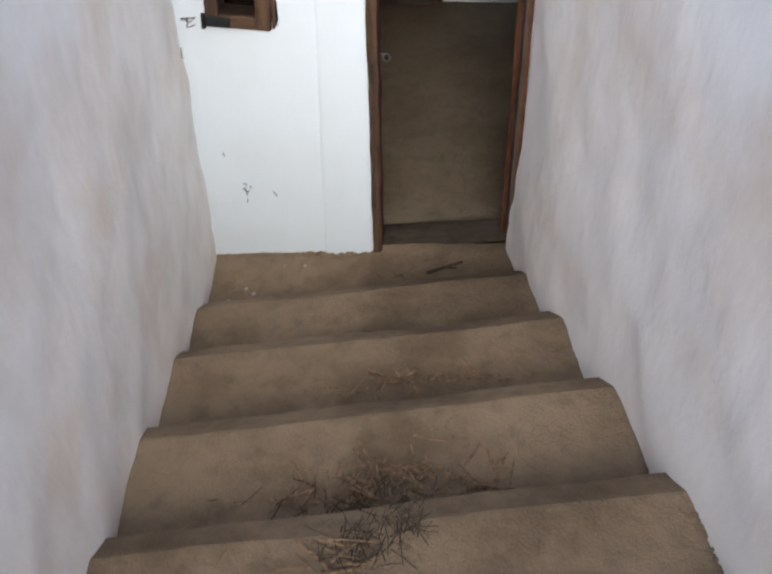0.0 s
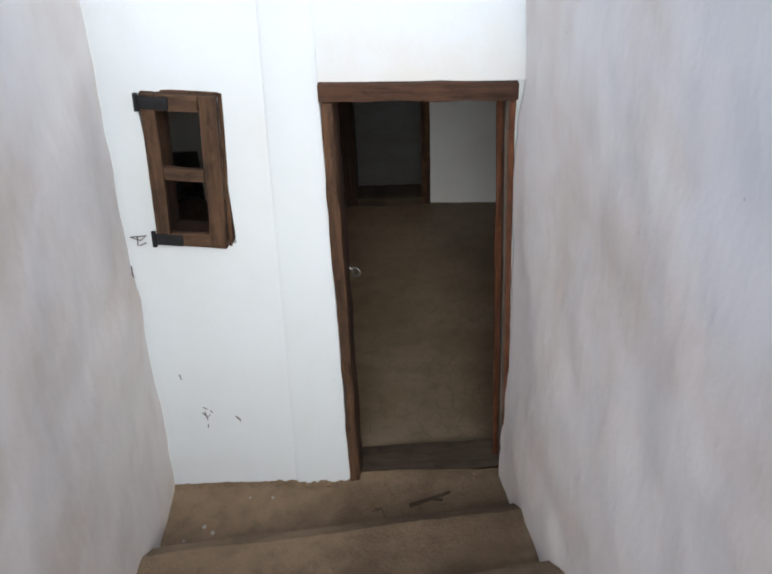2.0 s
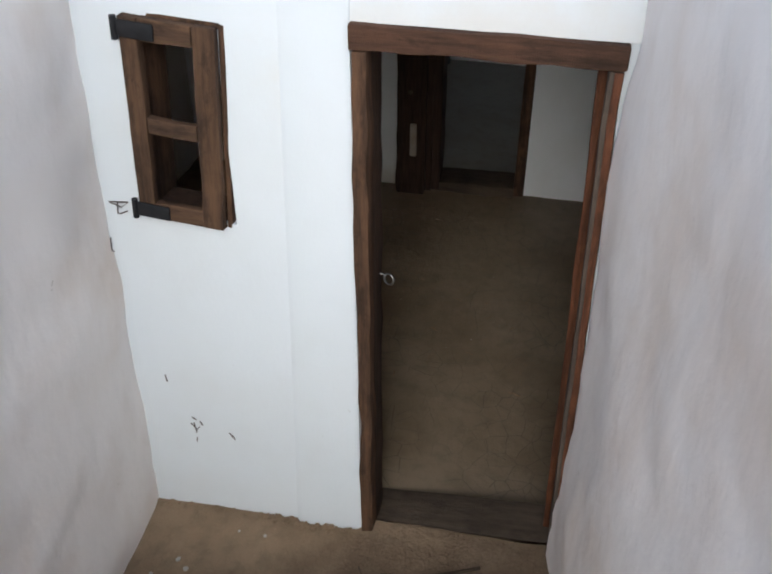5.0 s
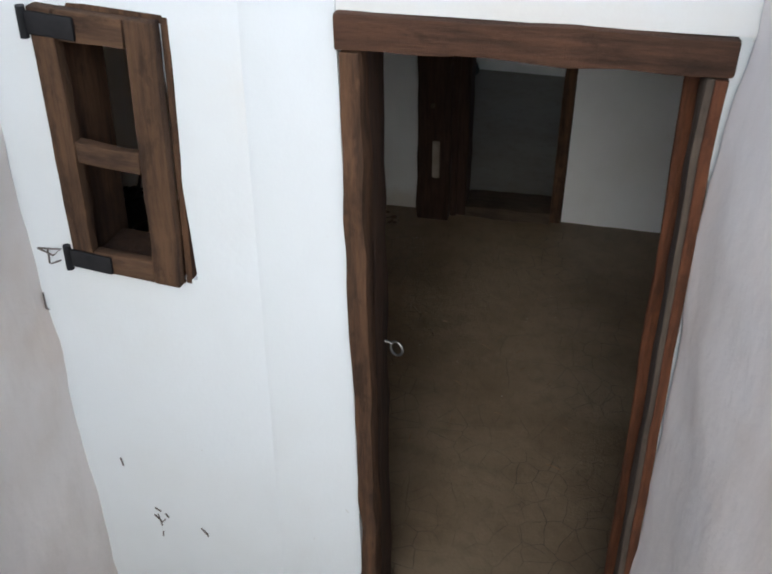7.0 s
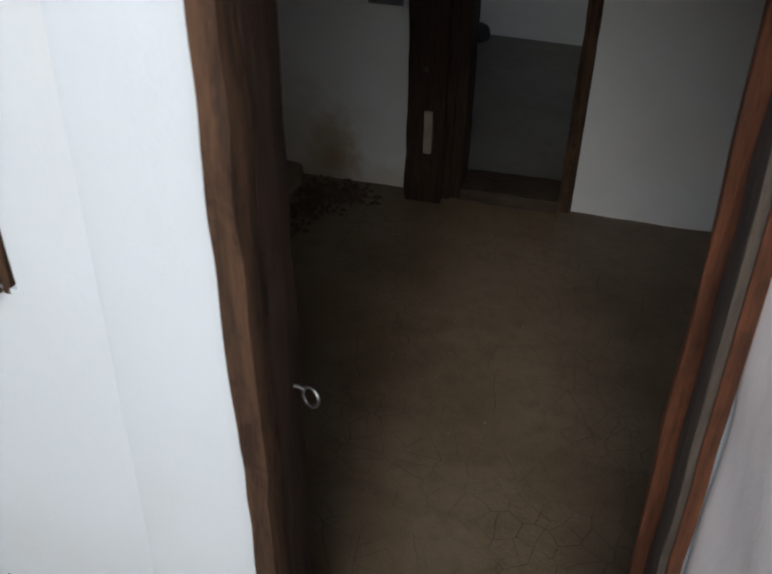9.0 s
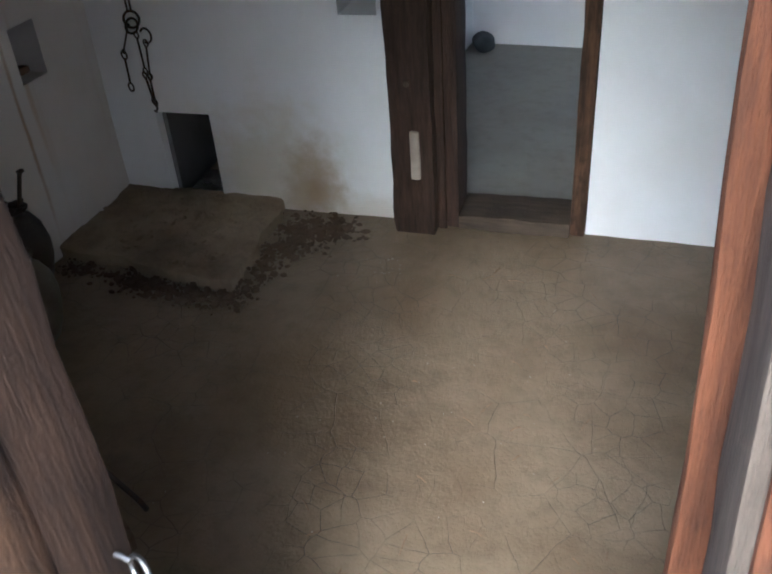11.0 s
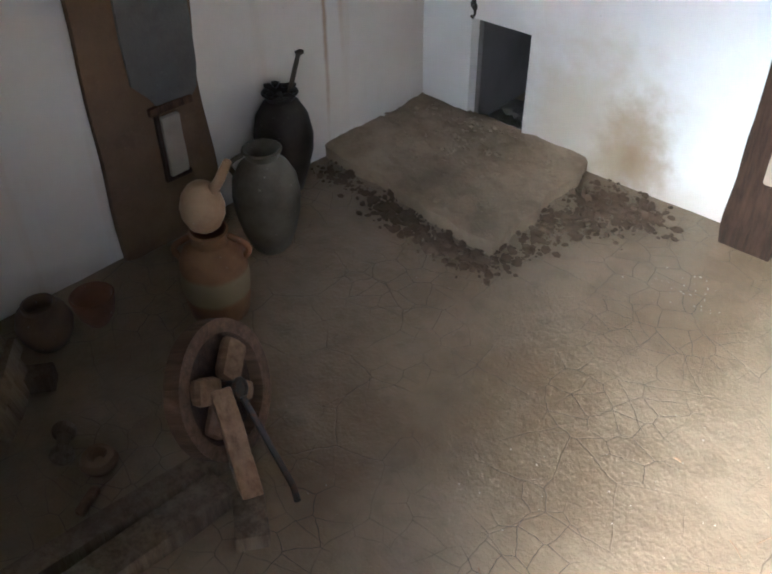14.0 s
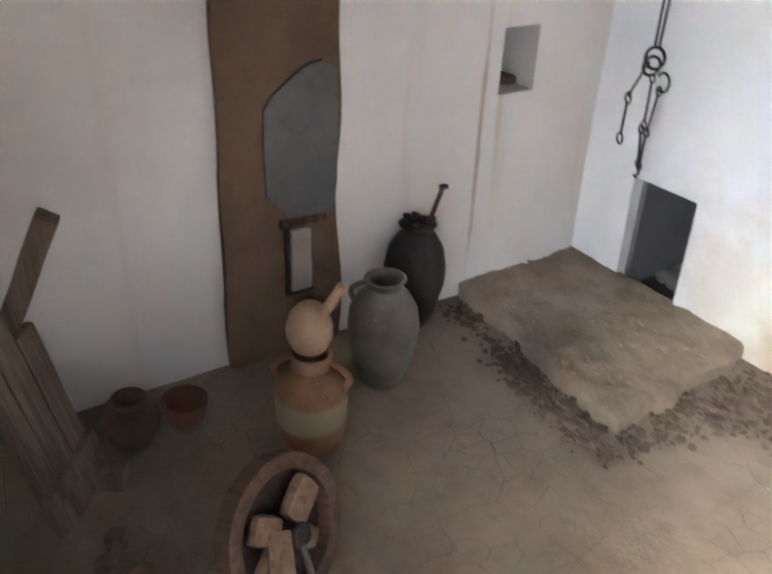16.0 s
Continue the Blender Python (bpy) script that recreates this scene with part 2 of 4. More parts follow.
def plain(name, colour, rough=0.7, metal=0.0):
    m, nt, b, co = nodes_of(name, rough, metal)
    nt.links.new(n_mix(nt, n_ramp(nt, n_noise(nt, co, 30, 4), 0.4, 0.7), colour, tuple(c * 0.7 for c in colour)), b.inputs["Base Color"])
    return m


M_IRON = iron()
M_STEEL = plain("bright_iron", (0.22, 0.215, 0.21), 0.45, 1.0)
M_BLACK = plain("black_strap", (0.02, 0.02, 0.022), 0.6, 0.3)
M_PENCIL = plain("pencil_mark", (0.16, 0.14, 0.13), 0.9)
M_STONE = earth("dark_stone", (0.10, 0.105, 0.10), (0.05, 0.052, 0.05), 0, 7, 0.6, 0.9)


# ---- building helpers ----
def thing(name, m=None, label="", category="", group="", kind=""):
    ob = new(name)
    ob.empty_display_size = 0.05
    if m is not None:
        ob.matrix_basis = m
    return tagged(ob, label, category, group, kind)


def mesh_of(name, bm, material, smooth=True):
    me = bpy.data.meshes.new(name)
    bm.to_mesh(me)
    bm.free()
    me.materials.append(material)
    if smooth:
        me.polygons.foreach_set("use_smooth", [True] * len(me.polygons))
        me.set_sharp_from_angle(angle=radians(40))
    return me


def part(name, bm, material, parent=None, label="", smooth=True):
    ob = new(name, mesh_of(name, bm, material, smooth))
    ob.parent = parent
    if label:
        tagged(ob, label)
    return ob


def box(bm, x0, y0, z0, x1, y1, z1, bevel=0.004, wob=0.0, m=None, cuts=0):
    """A bevelled block added to bm; wob: how uneven it is."""
    t = bmesh.new()
    bmesh.ops.create_cube(t, size=1.0)
    for v in t.verts:
        v.co = Vector((x0 + (v.co.x + 0.5) * (x1 - x0), y0 + (v.co.y + 0.5) * (y1 - y0), z0 + (v.co.z + 0.5) * (z1 - z0)))
    if cuts:
        long_axis = max(range(3), key=lambda a: (x1 - x0, y1 - y0, z1 - z0)[a])
        edges = [e for e in t.edges if abs((e.verts[0].co - e.verts[1].co)[long_axis]) > 1e-4]
        bmesh.ops.subdivide_edges(t, edges=edges, cuts=cuts)
    if bevel:
        sharp = [e for e in t.edges if len(e.link_faces) == 2 and e.calc_face_angle() > 0.6]
        bmesh.ops.bevel(t, geom=sharp, offset=bevel, segments=2, affect="EDGES", profile=0.6)
    for v in t.verts:
        if wob:
            v.co += noise.noise_vector(v.co * 9 + Vector((x0, y0, z0)) * 3) * wob
        if m is not None:
            v.co = m @ v.co
    me = bpy.data.meshes.new("tmp")
    t.to_mesh(me)
    t.free()
    bm.from_mesh(me)
    bpy.data.meshes.remove(me)
    return bm


def lathe(profile, seg=36, wob=0.0, seed=0.0):
    bm = bmesh.new()
    rings = []
    for r, z in profile:
        ring = []
        for k in range(seg):
            a = 2 * math.pi * k / seg
            rr = r * (1 + wob * noise.noise(Vector((math.cos(a) * 1.5 + seed, math.sin(a) * 1.5, z * 6))))
            ring.append(bm.verts.new((rr * math.cos(a), rr * math.sin(a), z)))
        rings.append(ring)
    for a, b in zip(rings, rings[1:]):
        for k in range(seg):
            bm.faces.new((a[k], a[(k + 1) % seg], b[(k + 1) % seg], b[k]))
    bm.faces.new(reversed(rings[0]))
    bm.faces.new(rings[-1])
    bm.normal_update()
    return bm


def tube(bm, pts, radius, seg=10, closed=False, taper=None):
    """A round bar along pts."""
    pts = [Vector(p) for p in pts]
    rings, n = [], len(pts)
    for i, p in enumerate(pts):
        a = pts[(i - 1) % n] if closed or i else pts[0]
        b = pts[(i + 1) % n] if closed or i < n - 1 else pts[-1]
        d = (b - a).normalized()
        side = d.cross(Vector((0, 0, 1)) if abs(d.z) < 0.9 else Vector((1, 0, 0))).normalized()
        if rings:
            side = (prev - d * prev.dot(d)).normalized()
        prev = side
        up = d.cross(side)
        r = radius if taper is None else radius + (taper - radius) * i / max(1, n - 1)
        rings.append([bm.verts.new(p + (side * math.cos(2 * math.pi * k / seg) + up * math.sin(2 * math.pi * k / seg)) * r) for k in range(seg)])
    pairs = list(zip(rings, rings[1:])) + ([(rings[-1], rings[0])] if closed else [])
    for a, b in pairs:
        for k in range(seg):
            bm.faces.new((a[k], a[(k + 1) % seg], b[(k + 1) % seg], b[k]))
    if not closed:
        bm.faces.new(reversed(rings[0]))
        bm.faces.new(rings[-1])
    return bm


def circle_pts(c, ax, ay, r, n=20):
    c, ax, ay = Vector(c), Vector(ax), Vector(ay)
    return [c + ax * (r * math.cos(2 * math.pi * k / n)) + ay * (r * math.sin(2 * math.pi * k / n)) for k in range(n)]


def stone(bm, centre, size, seed):
    t = bmesh.new()
    bmesh.ops.create_icosphere(t, subdivisions=1, radius=1.0)
    rnd = random.Random(seed)
    sx, sy, sz = (size * rnd.uniform(0.6, 1.3) for _ in range(3))
    turn = Matrix.Rotation(rnd.uniform(0, 6.28), 3, "Z")
    for v in t.verts:
        k = 1 + 0.45 * noise.noise(v.co * 1.7 + Vector((seed, seed * 0.37, 0)))
        v.co = turn @ Vector((v.co.x * sx * k, v.co.y * sy * k, v.co.z * sz * 0.65 * k)) + Vector(centre)
    me = bpy.data.meshes.new("tmp")
    t.to_mesh(me)
    t.free()
    bm.from_mesh(me)
    bpy.data.meshes.remove(me)


def wall(name, p0, p1, z0, z1, thick, material, holes=(), step=0.07, lumps=0.008, lean=0.0, label=""):
    """A wall from p0 to p1 whose seen face looks to the right of that way. holes: (s0, s1, z0, z1) right through;
    lean: how far the face tips forward per metre of height. Its own x runs along it, z is the world's height less z0."""
    d = Vector((p1[0] - p0[0], p1[1] - p0[1], 0))
    length = d.length
    ob_m = Matrix.Translation((p0[0], p0[1], z0)) @ Matrix.Rotation(math.atan2(d.y, d.x), 4, "Z")
    cuts_s, cuts_z = {0.0, length}, {0.0, z1 - z0}
    for s0, s1, h0, h1 in holes:
        cuts_s |= {s0, s1}
        cuts_z |= {max(0.0, h0 - z0), h1 - z0}

    def lines(cuts):
        cuts, out = sorted(cuts), []
        for a, b in zip(cuts, cuts[1:]):
            n = max(1, round((b - a) / step))
            out += [a + (b - a) * k / n for k in range(n)]
        return out + [cuts[-1]]

    ss, zs = lines(cuts_s), lines(cuts_z)
    bm = bmesh.new()
    front, back = {}, {}
    for i, s in enumerate(ss):
        for j, z in enumerate(zs):
            p = Vector((s + p0[0] * 3.1, z, p0[1]))
            k = lumps * (noise.noise(p * 2.2) + 0.45 * noise.noise(p * 6.5) + 0.2 * noise.noise(p * 17))
            front[i, j] = bm.verts.new((s, -lean * z + k, z))
            back[i, j] = bm.verts.new((s, thick, z))

    def solid(i, j):
        if not (0 <= i < len(ss) - 1 and 0 <= j < len(zs) - 1):
            return False
        s, z = (ss[i] + ss[i + 1]) / 2, (zs[j] + zs[j + 1]) / 2 + z0
        return not any(s0 < s < s1 and h0 < z < h1 for s0, s1, h0, h1 in holes)

    for i in range(len(ss) - 1):
        for j in range(len(zs) - 1):
            if not solid(i, j):
                continue
            q = [(i, j), (i + 1, j), (i + 1, j + 1), (i, j + 1)]
            bm.faces.new([front[k] for k in q])
            bm.faces.new([back[k] for k in reversed(q)])
            for (di, dj), (a, b) in (((0, -1), (q[0], q[1])), ((1, 0), (q[1], q[2])), ((0, 1), (q[2], q[3])), ((-1, 0), (q[3], q[0]))):
                if not solid(i + di, j + dj):
                    bm.faces.new((front[b], front[a], back[a], back[b]))
    ob = part(name, bm, material)
    ob.matrix_basis = ob_m
    return tagged(ob, label or "uneven lime-washed plaster wall", "wall", kind="structure")


def sheet(name, corners, z, material, step=0.08, lumps=0.006, label="", category="floor"):
    """An uneven floor over a rectangle x0, y0, x1, y1."""
    x0, y0, x1, y1 = corners
    nx, ny = max(1, round((x1 - x0) / step)), max(1, round((y1 - y0) / step))
    bm = bmesh.new()
    g = [[None] * (ny + 1) for _ in range(nx + 1)]
    for i in range(nx + 1):
        for j in range(ny + 1):
            x, y = x0 + (x1 - x0) * i / nx, y0 + (y1 - y0) * j / ny
            k = lumps * (noise.noise(Vector((x * 1.8, y * 1.8, 3.3))) + 0.4 * noise.noise(Vector((x * 6, y * 6, 1))))
            g[i][j] = bm.verts.new((x, y, z + k))
    for i in range(nx):
        for j in range(ny):
            bm.faces.new((g[i][j], g[i + 1][j], g[i + 1][j + 1], g[i][j + 1]))
    return tagged(part(name, bm, material), label, category, kind="structure")


# ---- stairs and facade ----
ZR = -0.224                    # level of the room's floor
TURN = radians(8.5)            # the stair runs at a slight angle to the facade
CT, ST = math.cos(TURN), math.sin(TURN)


def uv(u, v):
    return (u * CT - v * ST, u * ST + v * CT)


DOOR_X0, DOOR_X1, DOOR_TOP = 0.012, 0.648, 1.838
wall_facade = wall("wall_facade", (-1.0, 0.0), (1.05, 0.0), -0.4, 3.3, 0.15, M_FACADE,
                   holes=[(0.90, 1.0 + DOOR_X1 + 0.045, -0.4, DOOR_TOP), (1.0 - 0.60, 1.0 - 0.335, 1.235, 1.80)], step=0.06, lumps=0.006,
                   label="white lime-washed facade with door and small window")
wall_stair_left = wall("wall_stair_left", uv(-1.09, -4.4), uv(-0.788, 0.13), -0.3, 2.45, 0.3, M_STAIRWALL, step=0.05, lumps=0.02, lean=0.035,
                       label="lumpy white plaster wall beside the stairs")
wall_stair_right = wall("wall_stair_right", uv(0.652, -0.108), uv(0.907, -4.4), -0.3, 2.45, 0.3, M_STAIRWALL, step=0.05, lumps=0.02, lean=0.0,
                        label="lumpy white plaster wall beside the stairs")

# shallow pilaster between window and door
bm = bmesh.new()
N = 44
rows_p = []
for j in range(N + 1):
    z = -0.06 + 3.3 * j / N
    xl = -0.222 + 0.033 * z + 0.004 * noise.noise(Vector((0, 0, z * 5)))
    xr = DOOR_X0 + 0.004 + 0.003 * noise.noise(Vector((4, 0, z * 7)))
    prof = ((xl - 0.012, 0.012), (xl - 0.004, -0.008), (xl + 0.012, -0.015), ((xl + xr) / 2, -0.016), (xr - 0.02, -0.014), (xr - 0.004, -0.006), (xr, 0.06))
    rows_p.append([bm.verts.new((x, y + 0.003 * noise.noise(Vector((x * 9, 1, z * 6))), z)) for x, y in prof])
for a, b in zip(rows_p, rows_p[1:]):
    for k in range(len(a) - 1):
        bm.faces.new((a[k], a[k + 1], b[k + 1], b[k]))
pilaster = tagged(part("trim_pilaster", bm, M_FACADE), "shallow white plaster pilaster between window and door", "pilaster", kind="structure")

# clay steps, each tipped a little to one side
NOSE = [-0.34, -0.79, -1.295, -1.81, -2.33, -2.85, -3.37]
RISE = 0.20
SLOPE = 0.10 / 1.5


def step_mesh(i):
    """Step i: the landing is 0."""
    z = RISE * i
    vf = NOSE[i - 1] if i else 0.26
    vb = NOSE[i] - 0.05 if i < len(NOSE) else -4.4
    prof = [(vf, z - 0.35), (vf + 0.010, z - 0.16), (vf + 0.014, z - 0.09), (vf + 0.012, z - 0.080), (vf - 0.094, z), (vf - 0.14, z + 0.003)]
    if not i:
        prof = [(vf, z - 0.2), (vf, z - 0.004)]
    k = 1
    while prof[-1][0] - 0.06 > vb:
        prof.append((prof[-1][0] - 0.06, z + 0.002))
        k += 1
    prof += [(vb, z + 0.002), (vb, z - 0.35)]
    bm = bmesh.new()
    nu = 30
    grid = []
    for a in range(nu + 1):
        u = -1.1 + 2.1 * a / nu
        row = []
        for v, zz in prof:
            k = 0.016 * noise.noise(Vector((u * 2.6, v * 2.6, i * 5.1))) + 0.008 * noise.noise(Vector((u * 11, v * 11, i)))
            wav = 0.016 * noise.noise(Vector((u * 2.1, i * 3.3, 0)))
            x, y = uv(u, v + wav)
            tip = SLOPE * u if i else 0.10 * (u + 0.35)
            y = y if i else min(y, 0.028)
            row.append(bm.verts.new((x, y, zz + tip + k)))
        grid.append(row)
    for a, b in zip(grid, grid[1:]):
        for k in range(len(prof) - 1):
            bm.faces.new((a[k], b[k], b[k + 1], a[k + 1]))
    bmesh.ops.recalc_face_normals(bm, faces=bm.faces)
    return bm


stairs = thing("stairs", None, "worn clay stairs going down between white walls", "stairs", kind="structure")
for i in range(0, 8):
    part("landing" if i == 0 else "step", step_mesh(i), M_STAIR, stairs).data.set_sharp_from_angle(angle=radians(17))

ground_bm = bmesh.new()
vs = [ground_bm.verts.new((*uv(u, v), 1.40)) for u, v in ((-40, -3.9), (-40, -60), (40, -60), (40, -3.9))]
ground_bm.faces.new(vs)
tagged(part("ground", ground_bm, M_GROUND, smooth=False), "bare trodden earth yard above the stairs", "ground", kind="structure")

# main door: frame fixed in the opening; its right side leans
LEAN = Matrix(((1, 0, -0.026, 0.026 * 1.8), (0, 1, 0, 0), (0, 0, 1, 0), (0, 0, 0, 1)))
door_1 = thing("door_1", None, "low doorway with rough brown timber frame and iron pull ring", "door", kind="structure")
bm = box(bmesh.new(), DOOR_X0 + 0.001, -0.022, DOOR_TOP - 0.062, DOOR_X1 + 0.006, 0.075, DOOR_TOP - 0.002, 0.006, 0.008, cuts=14)
part("lintel", bm, M_LINTEL, door_1, "hewn brown lintel")
bm = box(bmesh.new(), DOOR_X0 + 0.003, -0.018, -0.1, DOOR_X0 + 0.044, 0.035, DOOR_TOP - 0.063, 0.006, 0.008, cuts=60)
part("jamb", bm, M_FRAME, door_1)
bm = box(bmesh.new(), DOOR_X1 - 0.034, -0.015, -0.05, DOOR_X1 - 0.002, 0.10, DOOR_TOP - 0.063, 0.006, 0.006, LEAN, cuts=26)
part("jamb", bm, M_GREYWOOD, door_1, "grey weathered jamb")
bm = box(bmesh.new(), DOOR_X1 - 0.001, 0.010, -0.05, DOOR_X1 + 0.06, 0.14, DOOR_TOP - 0.001, 0.0, 0.0, LEAN)
part("plaster_fill", bm, M_FACADE, door_1, "white plaster packed beside the jamb")
bm = box(bmesh.new(), DOOR_X1 - 0.022, -0.022, -0.05, DOOR_X1 - 0.003, -0.012, DOOR_TOP - 0.063, 0.003, 0.004, LEAN, cuts=26)
part("edge_strip", bm, M_REDWOOD, door_1)
bm = box(bmesh.new(), DOOR_X1 - 0.056, 0.101, -0.15, DOOR_X1 - 0.026, 0.13, DOOR_TOP - 0.063, 0.006, 0.005, LEAN, cuts=26)
part("stop_strip", bm, M_REDWOOD, door_1, "reddish stop batten")
TIP = Matrix(((1, 0, 0, 0), (0, 1, 0, 0), (0.10, 0, 1, 0), (0, 0, 0, 1)))
bm = box(bmesh.new(), DOOR_X0, 0.032, -0.22, DOOR_X1 + 0.035, 0.20, 0.036, 0.01, 0.006, TIP, cuts=10)
part("threshold", bm, M_SILL, door_1, "worn dark threshold board")

bm = box(bmesh.new(), DOOR_X0 + 0.006, 0.036, -0.1, DOOR_X0 + 0.043, 0.135, DOOR_TOP - 0.063, 0.004, 0.005, cuts=20)
part("jamb_lining", bm, M_DARKWOOD, door_1, "dark lining board")

pull = part("pull_ring", tube(bmesh.new(), circle_pts((0.082, 0.108, 1.046), (0.94, -0.34, 0), (0, 0.2, 0.98), 0.0165), 0.0032, 8, True), M_STEEL, door_1, "bright iron pull ring")
part("staple", tube(bmesh.new(), [(0.04, 0.108, 1.062), (0.062, 0.108, 1.063), (0.072, 0.108, 1.058)], 0.0034, 8), M_STEEL, pull)

# small window
window_1 = thing("window_1", pose(-0.470, 0.0, 1.522, 0, 4.0, 0), "small wooden casement with two open lights", "window", kind="structure")
WX, WZ = 0.130, 0.292
# frame boards run through the wall, an added lining standing in for reveal shade
bm = bmesh.new()
for args in ((-WX - 0.01, 0, -WZ, -WX + 0.036, 0.145, WZ), (WX - 0.004, 0, -WZ, WX + 0.012, 0.145, WZ), (-WX, 0, WZ - 0.012, WX, 0.145, WZ + 0.004), (-WX, 0, -WZ - 0.004, WX, 0.145, -WZ + 0.012)):
    box(bm, *args, bevel=0.003, wob=0.002)
part("frame_lining", bm, M_FRAME, window_1)
part("stile", box(bmesh.new(), -WX + .002, -0.03, -WZ + .004, -WX + 0.052, -0.002, WZ - .004, 0.004, 0.004, cuts=10), M_WINDOW, window_1)
part("stile", box(bmesh.new(), WX - 0.064, -0.03, -WZ + .004, WX - 0.004, -0.002, WZ - .004, 0.004, 0.004, cuts=10), M_WINDOW, window_1)
for z0, z1 in ((WZ - 0.062, WZ - 0.004), (-0.025, 0.022), (-WZ + 0.004, -WZ + 0.056)):
    part("rail", box(bmesh.new(), -WX + 0.053, -0.028, z0, WX - 0.065, -0.003, z1, 0.004, 0.004, cuts=5), M_WINDOWX, window_1)
for z in (WZ - 0.034, -WZ + 0.03):
    hinge = part("hinge", box(bmesh.new(), -WX - 0.006, -0.037, z - 0.022, -WX + 0.098, -0.0305, z + 0.022, 0.005, 0.001, cuts=2), M_BLACK, window_1, "black iron strap hinge")
    part("pin", tube(bmesh.new(), [(-WX - 0.008, -0.034, z - 0.03), (-WX - 0.008, -0.034, z + 0.03)], 0.009, 10), M_BLACK, hinge)
part("window_sill", box(bmesh.new(), -WX + 0.038, 0.03, -WZ + 0.012, WX - 0.01, 0.12, -WZ + 0.03, 0.003, 0.002), M_DARKWOOD, window_1)


def mark(name, strokes, label, kind=""):
    """Thin dark strokes on the facade, as x, z pairs."""
    bm = bmesh.new()
    for pts in strokes:
        tube(bm, [(x, -0.006, z) for x, z in pts], 0.0022, 5)
    return tagged(part(name, bm, M_PENCIL), label, "mark", kind=kind)


mark("scribble", [[(-0.727, 1.262), (-0.69, 1.248), (-0.665, 1.268), (-0.727, 1.262)], [(-0.70, 1.262), (-0.705, 1.225)], [(-0.70, 1.225), (-0.672, 1.238)]], "dark scratched mark on the white facade", "stuff")
mark("scribble", [[(-0.748, 1.135), (-0.752, 1.09), (-0.744, 1.088)]], "small dark scratch on the white facade")
mark("scuff", [[(-0.655, 0.615), (-0.652, 0.588)]], "small dark scratch on the white facade")
mark("scuff", [[(-0.585, 0.44), (-0.568, 0.43)], [(-0.592, 0.41), (-0.572, 0.385), (-0.56, 0.40)], [(-0.58, 0.415), (-0.575, 0.37)], [(-0.576, 0.345), (-0.58, 0.325)], [(-0.556, 0.425), (-0.548, 0.41)]], "cluster of dark scuffs on the white facade", "stuff")
mark("scuff", [[(-0.452, 0.395), (-0.436, 0.378), (-0.434, 0.366)], [(-0.448, 0.39), (-0.436, 0.372)]], "small dark scuff on the white facade", "stuff")


def straw_heap(name, spots, n, seed, label, material, lengths=(0.03, 0.13), r=(0.001, 0.003)):
    rnd = random.Random(seed)
    bm = bmesh.new()
    for _ in range(n):
        u, v, su, sv, z = rnd.choice(spots)
        u, v = rnd.gauss(u, su), rnd.gauss(v, sv)
        a, tilt, ln = rnd.uniform(0, 6.28), rnd.gauss(0, 0.11), rnd.uniform(*lengths)
        x, y = uv(u, v)
        base = Vector((x, y, z + SLOPE * u + 0.008 + abs(rnd.gauss(0, 0.008))))
        d = Vector((math.cos(a), math.sin(a), tilt)) * ln / 2
        bend = Vector((rnd.uniform(-1, 1), rnd.uniform(-1, 1), 0)) * ln * 0.07
        lift = Vector((0, 0, abs(d.z)))
        tube(bm, [base - d + lift, base + bend + lift, base + d + lift], rnd.uniform(*r), 5)
    return tagged(part(name, bm, material), label, "straw", kind="stuff")


straw_heap("straw", [(-0.14, -1.70, 0.13, 0.035, 0.60), (0.02, -1.66, 0.10, 0.05, 0.60), (-0.05, -1.60, 0.16, 0.05, 0.60)], 90, 3, "dry straw and chaff lying on a clay step", M_STRAW, (0.03, 0.12), (0.0014, 0.0042))
straw_heap("straw", [(-0.12, -1.69, 0.14, 0.04, 0.60), (-0.15, -1.95, 0.05, 0.04, 0.80), (-0.02, -1.93, 0.03, 0.05, 0.80)], 190, 4, "dark twigs and root bits lying on the clay steps", M_TWIG, (0.02, 0.09), (0.0008, 0.002))
straw_heap("straw", [(0.0, -1.15, 0.16, 0.03, 0.40), (0.32, -1.14, 0.1, 0.03, 0.40)], 34, 5, "dry straw lying on a clay step", M_STRAW, (0.04, 0.14))
straw_heap("straw", [(0.25, -1.68, 0.08, 0.03, 0.60), (-0.2, -2.0, 0.05, 0.03, 0.80), (0.02, -1.12, 0.14, 0.02, 0.40), (-0.05, -1.68, 0.14, 0.03, 0.60)], 40, 6, "broad dry straw blades on the clay steps", M_STRAW, (0.06, 0.13), (0.0025, 0.006))
straw_heap("straw", [(-0.5, -0.2, 0.08, 0.05, 0.0), (0.3, -0.22, 0.12, 0.05, 0.02)], 26, 7, "twigs and chaff lying on the landing", M_TWIG, (0.02, 0.07), (0.001, 0.003))
tagged(part("stick", tube(tube(bmesh.new(), [(0.28, -0.185, 0.075), (0.36, -0.155, 0.085), (0.45, -0.115, 0.092)], 0.009, 8, taper=0.006), [(0.36, -0.155, 0.088), (0.42, -0.165, 0.092)], 0.005, 8), M_TWIG), "weathered forked stick lying on the landing", "stick")
bm = bmesh.new()
for k, (u, v) in enumerate(((-0.33, -0.055), (-0.43, -0.035), (-0.62, -0.16), (-0.58, -0.2), (-0.7, -0.22))):
    stone(bm, (*uv(u, v), 0.01 + 0.10 * (u + 0.35)), 0.009, k + 3)
tagged(part("plaster_chips", bm, M_LIME), "small white plaster chips on the landing", "chips", kind="stuff")

